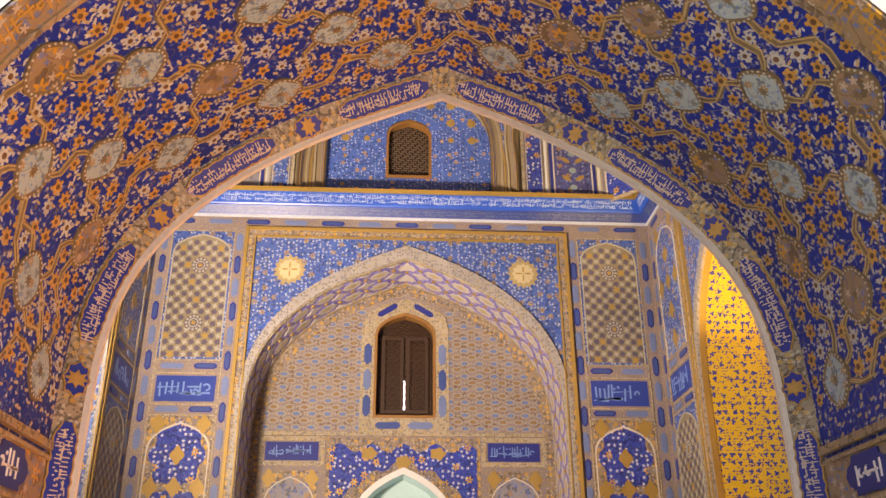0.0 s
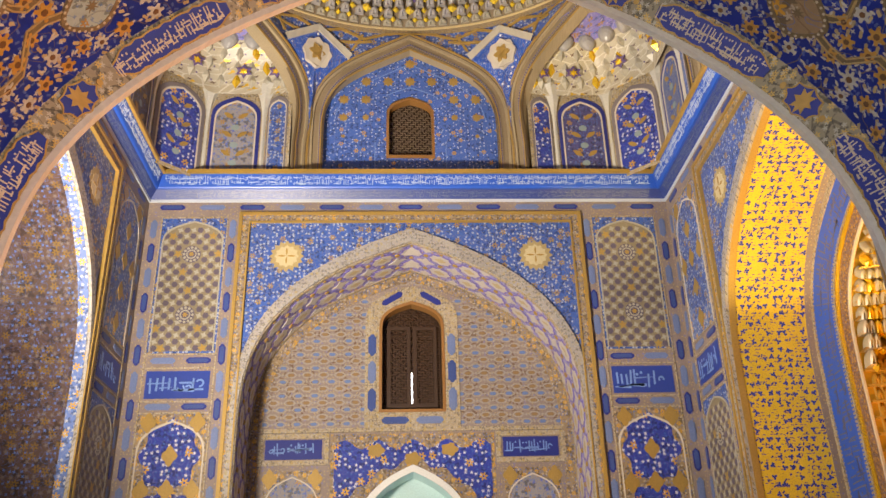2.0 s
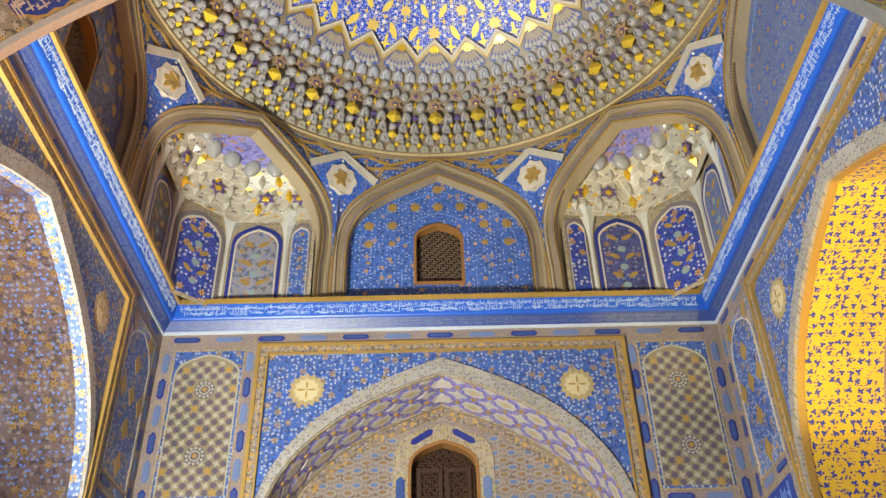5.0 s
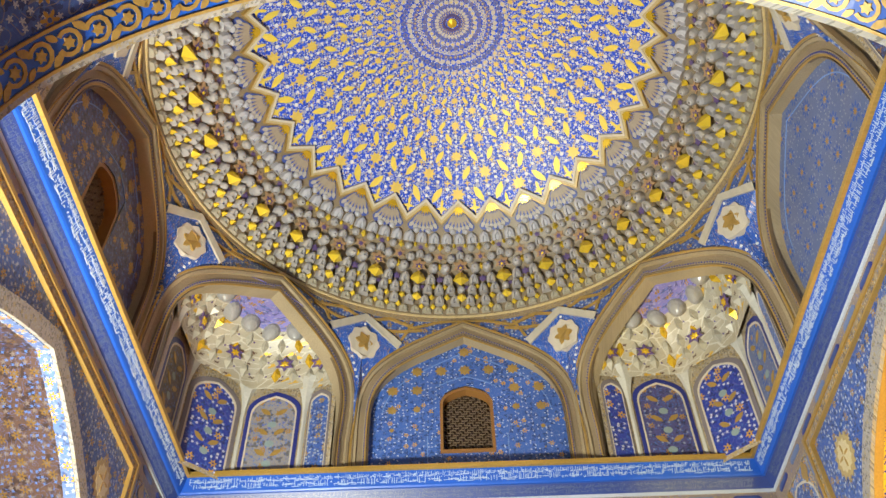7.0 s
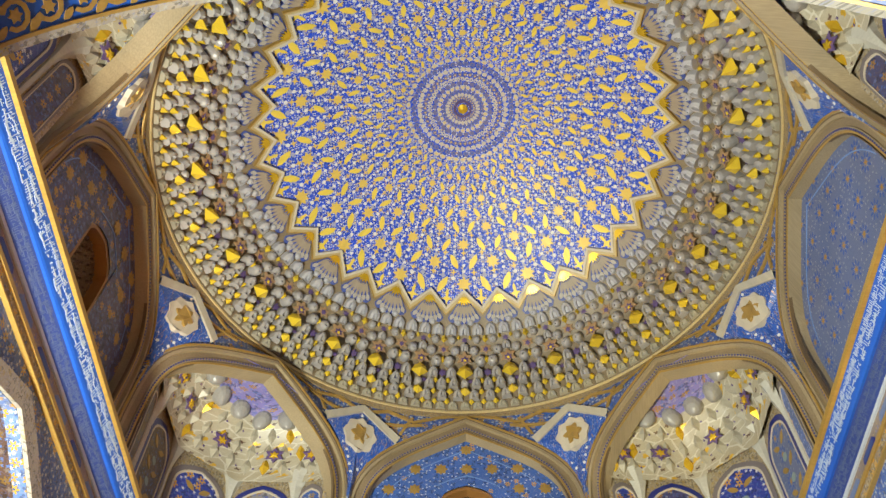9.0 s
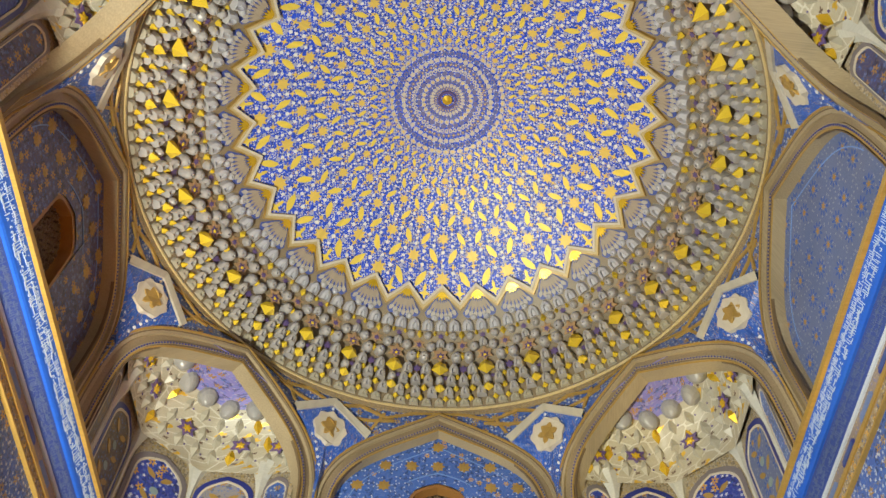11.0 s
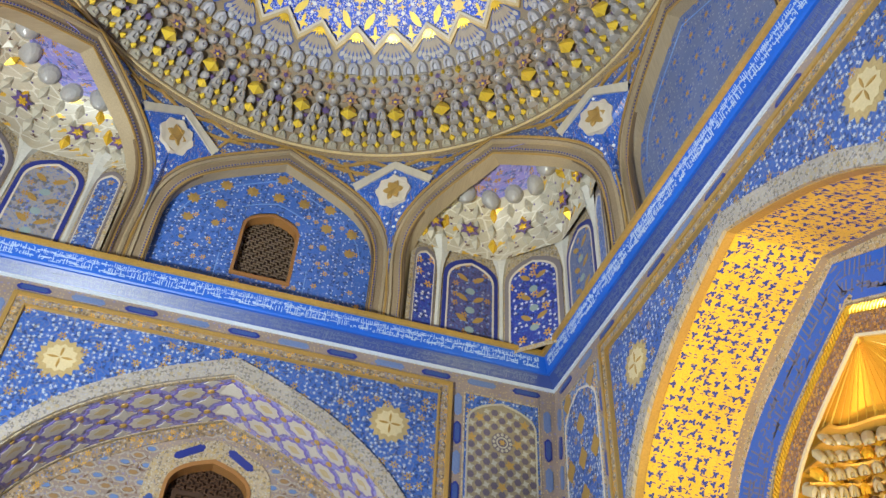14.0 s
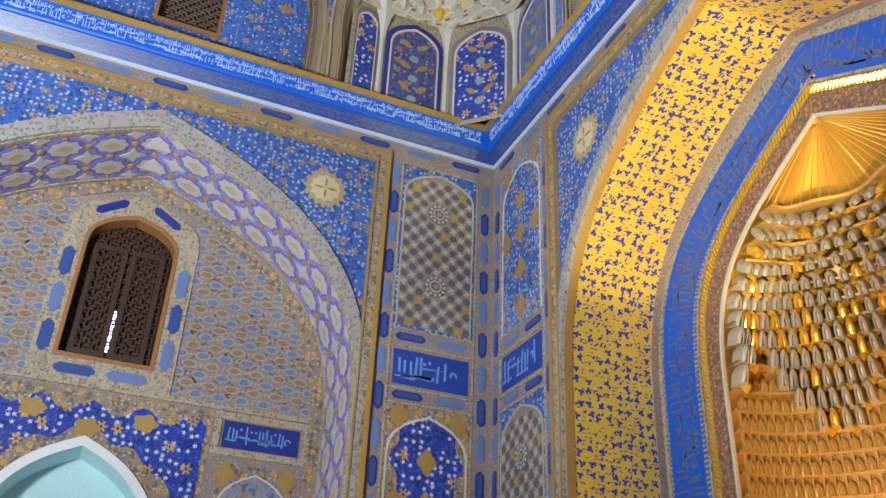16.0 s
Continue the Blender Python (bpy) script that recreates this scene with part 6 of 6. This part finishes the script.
# tiers from the ring upwards: distance up the profile, then pieces to a segment (template, material, shift, rise, proud, width, height, depth)
GILTBRIGHT = plain("bright_gilding", (0.95, 0.68, 0.06), 0.25, 0.22)
MATS_ST = {"cream": CREAMST, "grey": GREYM, "pearl": PEARLY, "gilt": GILTBRIGHT, "plum": PURP, "rose": ROSE}
TIERS = [
    (0.08, [(SCOOP, "cream", q / 4, 0.0, 0.05, 0.19, 0.15, 0.2) for q in range(4)] + [(FACET, "gilt", 0.125 + q / 4, 0.09, 0.10, 0.12, 0.13, 0.25) for q in (0, 2, 3)]),
    (0.27, [(SCOOP, "grey", 0.02 + q / 3, 0.0, 0.08, 0.20, 0.20, 0.34) for q in range(3)] + [(FACET, "gilt", 0.5, 0.08, 0.18, 0.24, 0.18, 0.4), (FACET, "gilt", 0.18, 0.12, 0.14, 0.14, 0.14, 0.3), (FACET, "gilt", 0.84, 0.12, 0.14, 0.12, 0.13, 0.3)]),
    (0.52, [(SCOOP, "grey", q, 0.0, 0.13, 0.19, 0.20, 0.36) for q in (0.0, 0.26, 0.74)] + [(BULB, "grey", 0.5, 0.02, 0.10, 0.17, 0.17, 0.3), (STAR6, "plum", 0.62, 0.10, 0.18, 0.12, 0.10, 0.08), (FACET, "gilt", 0.13, 0.12, 0.16, 0.11, 0.13, 0.3), (FACET, "gilt", 0.87, 0.12, 0.16, 0.11, 0.13, 0.3)]),
    (0.76, [(SCOOP, "grey", q, 0.0, 0.14, 0.21, 0.22, 0.38) for q in (0.20, 0.80)] + [(FACET, "gilt", 0.5, 0.0, 0.22, 0.36, 0.26, 0.62), (STAR6, "plum", 0.0, 0.03, 0.16, 0.2, 0.17, 0.1)]),
    (1.01, [(BULB, "grey", q, 0.0, 0.12, 0.22, 0.22, 0.40) for q in (0.14, 0.86)] + [(STAR6, "rose", 0.5, 0.0, 0.21, 0.38, 0.32, 0.18), (STAR6, "plum", 0.5, 0.06, 0.23, 0.19, 0.16, 0.08), (STAR6, "gilt", 0.5, 0.105, 0.245, 0.08, 0.07, 0.08), (FACET, "gilt", 0.0, 0.10, 0.15, 0.12, 0.14, 0.3)]),
    (1.27, [(BULB, "grey", q, 0.0, 0.10, 0.20, 0.20, 0.36) for q in (0.28, 0.72)] + [(STAR6, "rose", 0.0, 0.02, 0.13, 0.28, 0.24, 0.12), (STAR6, "plum", 0.0, 0.07, 0.145, 0.13, 0.12, 0.06), (SCOOP, "grey", 0.5, 0.10, 0.09, 0.18, 0.18, 0.3)]),
    (1.52, [(STAR6, "plum", 0.5, 0.02, 0.10, 0.15, 0.13, 0.08), (FACET, "gilt", 0.0, 0.04, 0.11, 0.13, 0.15, 0.3), (FACET, "gilt", 0.36, 0.10, 0.10, 0.08, 0.1, 0.2), (FACET, "gilt", 0.64, 0.10, 0.10, 0.08, 0.1, 0.2), (BULB, "grey", 0.20, 0.0, 0.07, 0.17, 0.17, 0.3), (BULB, "grey", 0.80, 0.0, 0.07, 0.17, 0.17, 0.3)]),
    (1.72, [(SCOOP, "pearl", 0.17 + q / 3, 0.0, 0.07, 0.23, 0.25, 0.34) for q in range(3)]),
    (1.92, [(BULB, "pearl", q / 3, 0.0, 0.03, 0.16, 0.15, 0.24) for q in (1, 2)]),
]
for l, pieces in TIERS:
    heap = collections.defaultdict(Build)
    for k in range(NSEG):
        for tmpl, mt, sh, up, out, w, h, d in pieces:
            dome_piece(heap[mt], tmpl, (k + sh - 0.5) * A, l + up, out, w, h, d)
    for mt, bld in heap.items():
        bld.done(mt + "_stalactites", MATS_ST[mt], DOME)
# palmette fans under the zigzag
fans, fgold, fans2, frim = Build(), Build(), Build(), Build()
for k in range(NSEG):
    th = k * A
    r0 = 4.0

    def on(x, y):
        return (th + math.degrees(x / r0), LZ + 0.2 + y)
    edge_ = [on(0.62 * math.sin(q) * (1 + 0.05 * math.cos(q * 14)), -0.62 * math.cos(q) * (1 + 0.05 * math.cos(q * 14))) for q in (-0.62 + 1.24 * i / 16 for i in range(17))]
    fans2.plate([on(0, 0)] + edge_, dome, 0.05, 0.07)
    for j in range(-3, 4):
        a = j * 0.17
        for rr, ll, ww in ((0.36, 0.30, 0.065), (0.53, 0.15, 0.085)):
            (fans if rr > 0.4 else frim).plate([on(px + rr * math.sin(a), py - rr * math.cos(a)) for px, py in leaf(0, 0, ll, ww, math.pi / 2 + a)], dome, 0.07, 0.09)
    for j in range(-2, 3):
        a = j * 0.33
        fgold.plate([on(px + 0.13 * math.sin(a), py - 0.13 * math.cos(a)) for px, py in leaf(0, 0, 0.2, 0.05, math.pi / 2 + a)], dome, 0.09, 0.12)
fans.done("palmettes", plain("fan_cream", (0.44, 0.40, 0.36), 0.5), DOME)
frim.done("tan_palmettes", plain("fan_tan", (0.36, 0.29, 0.22), 0.5), DOME)
fans2.done("blue_fans", plain("fan_blue", (0.06, 0.09, 0.34), 0.5), DOME)
fgold.done("gilt_palmettes", LEAF, DOME)
b = Build()
zo, zi = [], []
for k in range(2 * NSEG + 1):
    l = LZ + (0.30 if k % 2 == 0 else -0.08)
    zo.append((k * A / 2, l))
    zi.append((k * A / 2, l - 0.13))
b.band(zo, zi, dome, 0, 0.10, loop=False)
b.done("zigzag_moulding", plain("zigzag_gilt", (0.50, 0.39, 0.20), 0.45, 0.05), DOME)
b = Build()
b.band([(t, l + 0.03) for t, l in zo], [(t, l - 0.04) for t, l in zo], dome, 0, 0.115, loop=False)
b.done("zigzag_edge", CREAMP, DOME)
b = Build()
b.band([(t, l - 0.12) for t, l in zo], [(t, l - 0.15) for t, l in zo], dome, 0, 0.115, loop=False)
b.done("zigzag_lining", LEAFDARK, DOME)
# gilt leaves and rosettes in rings
def dome_poly(poly, th0, l0):
    """A flat outline in metres carried on to the dome round (th0, l0)."""
    r0 = max(0.25, float(np.interp(l0, PL, PROF[:, 0])))
    return [(th0 + math.degrees(x / r0), l0 + y) for x, y in poly]


LILAC = plain("lilac_paint", (0.40, 0.40, 0.58), 0.55)
PALEGOLD = plain("pale_dome_gold", (0.80, 0.56, 0.12), 0.45, 0.1)
b = Build()
for k in range(NSEG):
    c = (k + 0.5) * A
    b.plate(dome_poly(star(0, 0, 4, 0.13, 0.05, math.pi / 2), c, LZ + 0.12), dome, 0, 0.014)
    b.plate(dome_poly(leaf(0, 0, 0.2, 0.07, math.pi / 2), c, LZ + 0.24), dome, 0, 0.012)
b.done("gilt_fleurs", DOMELEAF, DOME)
ring = 0
l = LZ + 0.44
while l < LEND - 1.15:
    r = float(np.interp(l, PL, PROF[:, 0]))
    size = 0.05 + 0.30 * (r / 3.6) ** 1.15
    gl, st, wl, lb = Build(), Build(), Build(), Build()
    for k in range(48):
        th = (k + 1.5 * (ring % 2)) * 7.5
        if k % 3 == 0:
            st.plate(dome_poly(star(0, 0, 8, size * 0.5, size * 0.29), th, l), dome, 0, 0.012)
        else:
            tilt = math.pi / 2 + (0.5 if k % 3 == 1 else -0.5)
            gl.plate(dome_poly(leaf(0, 0, size * 1.2, size * 0.44, tilt), th, l + size * (0.1 if ring % 2 else -0.05)), dome, 0, 0.012)
        st.plate(dome_poly(star(0, 0, 4, size * 0.24, size * 0.08, math.pi / 2), th + 3.75, l + size * 0.72), dome, 0, 0.010)
        wl.plate(dome_poly(oval(0, 0, size * 0.11, size * 0.11, 8), th, l + size * 0.80), dome, 0, 0.009)
        wl.plate(dome_poly(oval(0, 0, size * 0.13, size * 0.13, 8), th + 3.75, l + size * 0.36), dome, 0, 0.009)
        wl.plate(dome_poly(oval(0, 0, size * 0.11, size * 0.11, 6), th + 3.75, l - size * 0.15), dome, 0, 0.009)
        lb.plate(dome_poly(oval(0, 0, size * 0.15, size * 0.15, 8, 4, 0.2), th, l + size * 0.52), dome, 0, 0.008)
        for dx, tn in ((2.2, 0.8), (5.3, 2.3)):
            lb.plate(dome_poly(leaf(0, 0, size * 0.36, size * 0.1, tn), th + dx, l + size * 0.1), dome, 0, 0.007)
    gl.done("gilt_leaves", DOMELEAF, DOME)
    st.done("gilt_blossoms", PALEGOLD, DOME)
    wl.done("white_blossoms", WHITEP if r > 1.6 else LILAC, DOME)
    lb.done("pale_sprays", LILAC, DOME)
    l += size * 1.3
    ring += 1
# crown: close rings of small scallops round a gilt boss
SCALLOP = plain("dusty_lilac_scallop", (0.17, 0.155, 0.34), 0.55)
for i, rr in enumerate((1.12, 1.0, 0.88, 0.77, 0.67, 0.57, 0.48, 0.39, 0.31, 0.24)):
    b, c = Build(), Build()
    n = 48 if rr > 0.6 else 28
    w = 2 * math.pi * rr / n
    for k in range(n):
        th = (k + 0.5 * (i % 2)) * 360 / n
        b.plate([(th + math.degrees(x / rr), LEND - rr + y) for x, y in oval(0, 0, w * 0.44, 0.047, 8)], dome, 0, 0.010)
        if i % 3 != 2:
            c.plate([(th + math.degrees(x / rr), LEND - rr + y) for x, y in oval(0, 0.005, w * 0.17, 0.018, 6)], dome, 0.010, 0.014)
    b.done("crown_scallops", SCALLOP if i % 2 else CREAMP, DOME)
    if c.v:
        c.done("crown_dots", PALEGOLD if i % 3 == 0 else BLUEP, DOME)
b = Build()
b.band([(t, LEND - 0.19) for t in tl], [(t, LEND - 0.14) for t in tl], dome, 0, 0.03, loop=False)
b.done("crown_ring", PURP, DOME)
b = Build()
b.dome_plate([(0.10 * math.cos(t), 0.10 * math.sin(t)) for t in (2 * math.pi * i / 16 for i in range(16))], lambda x, y, h: (x, y, 17.99 - h), 0, 0.05, 0.10)
b.done("crown_boss", LEAF, DOME)
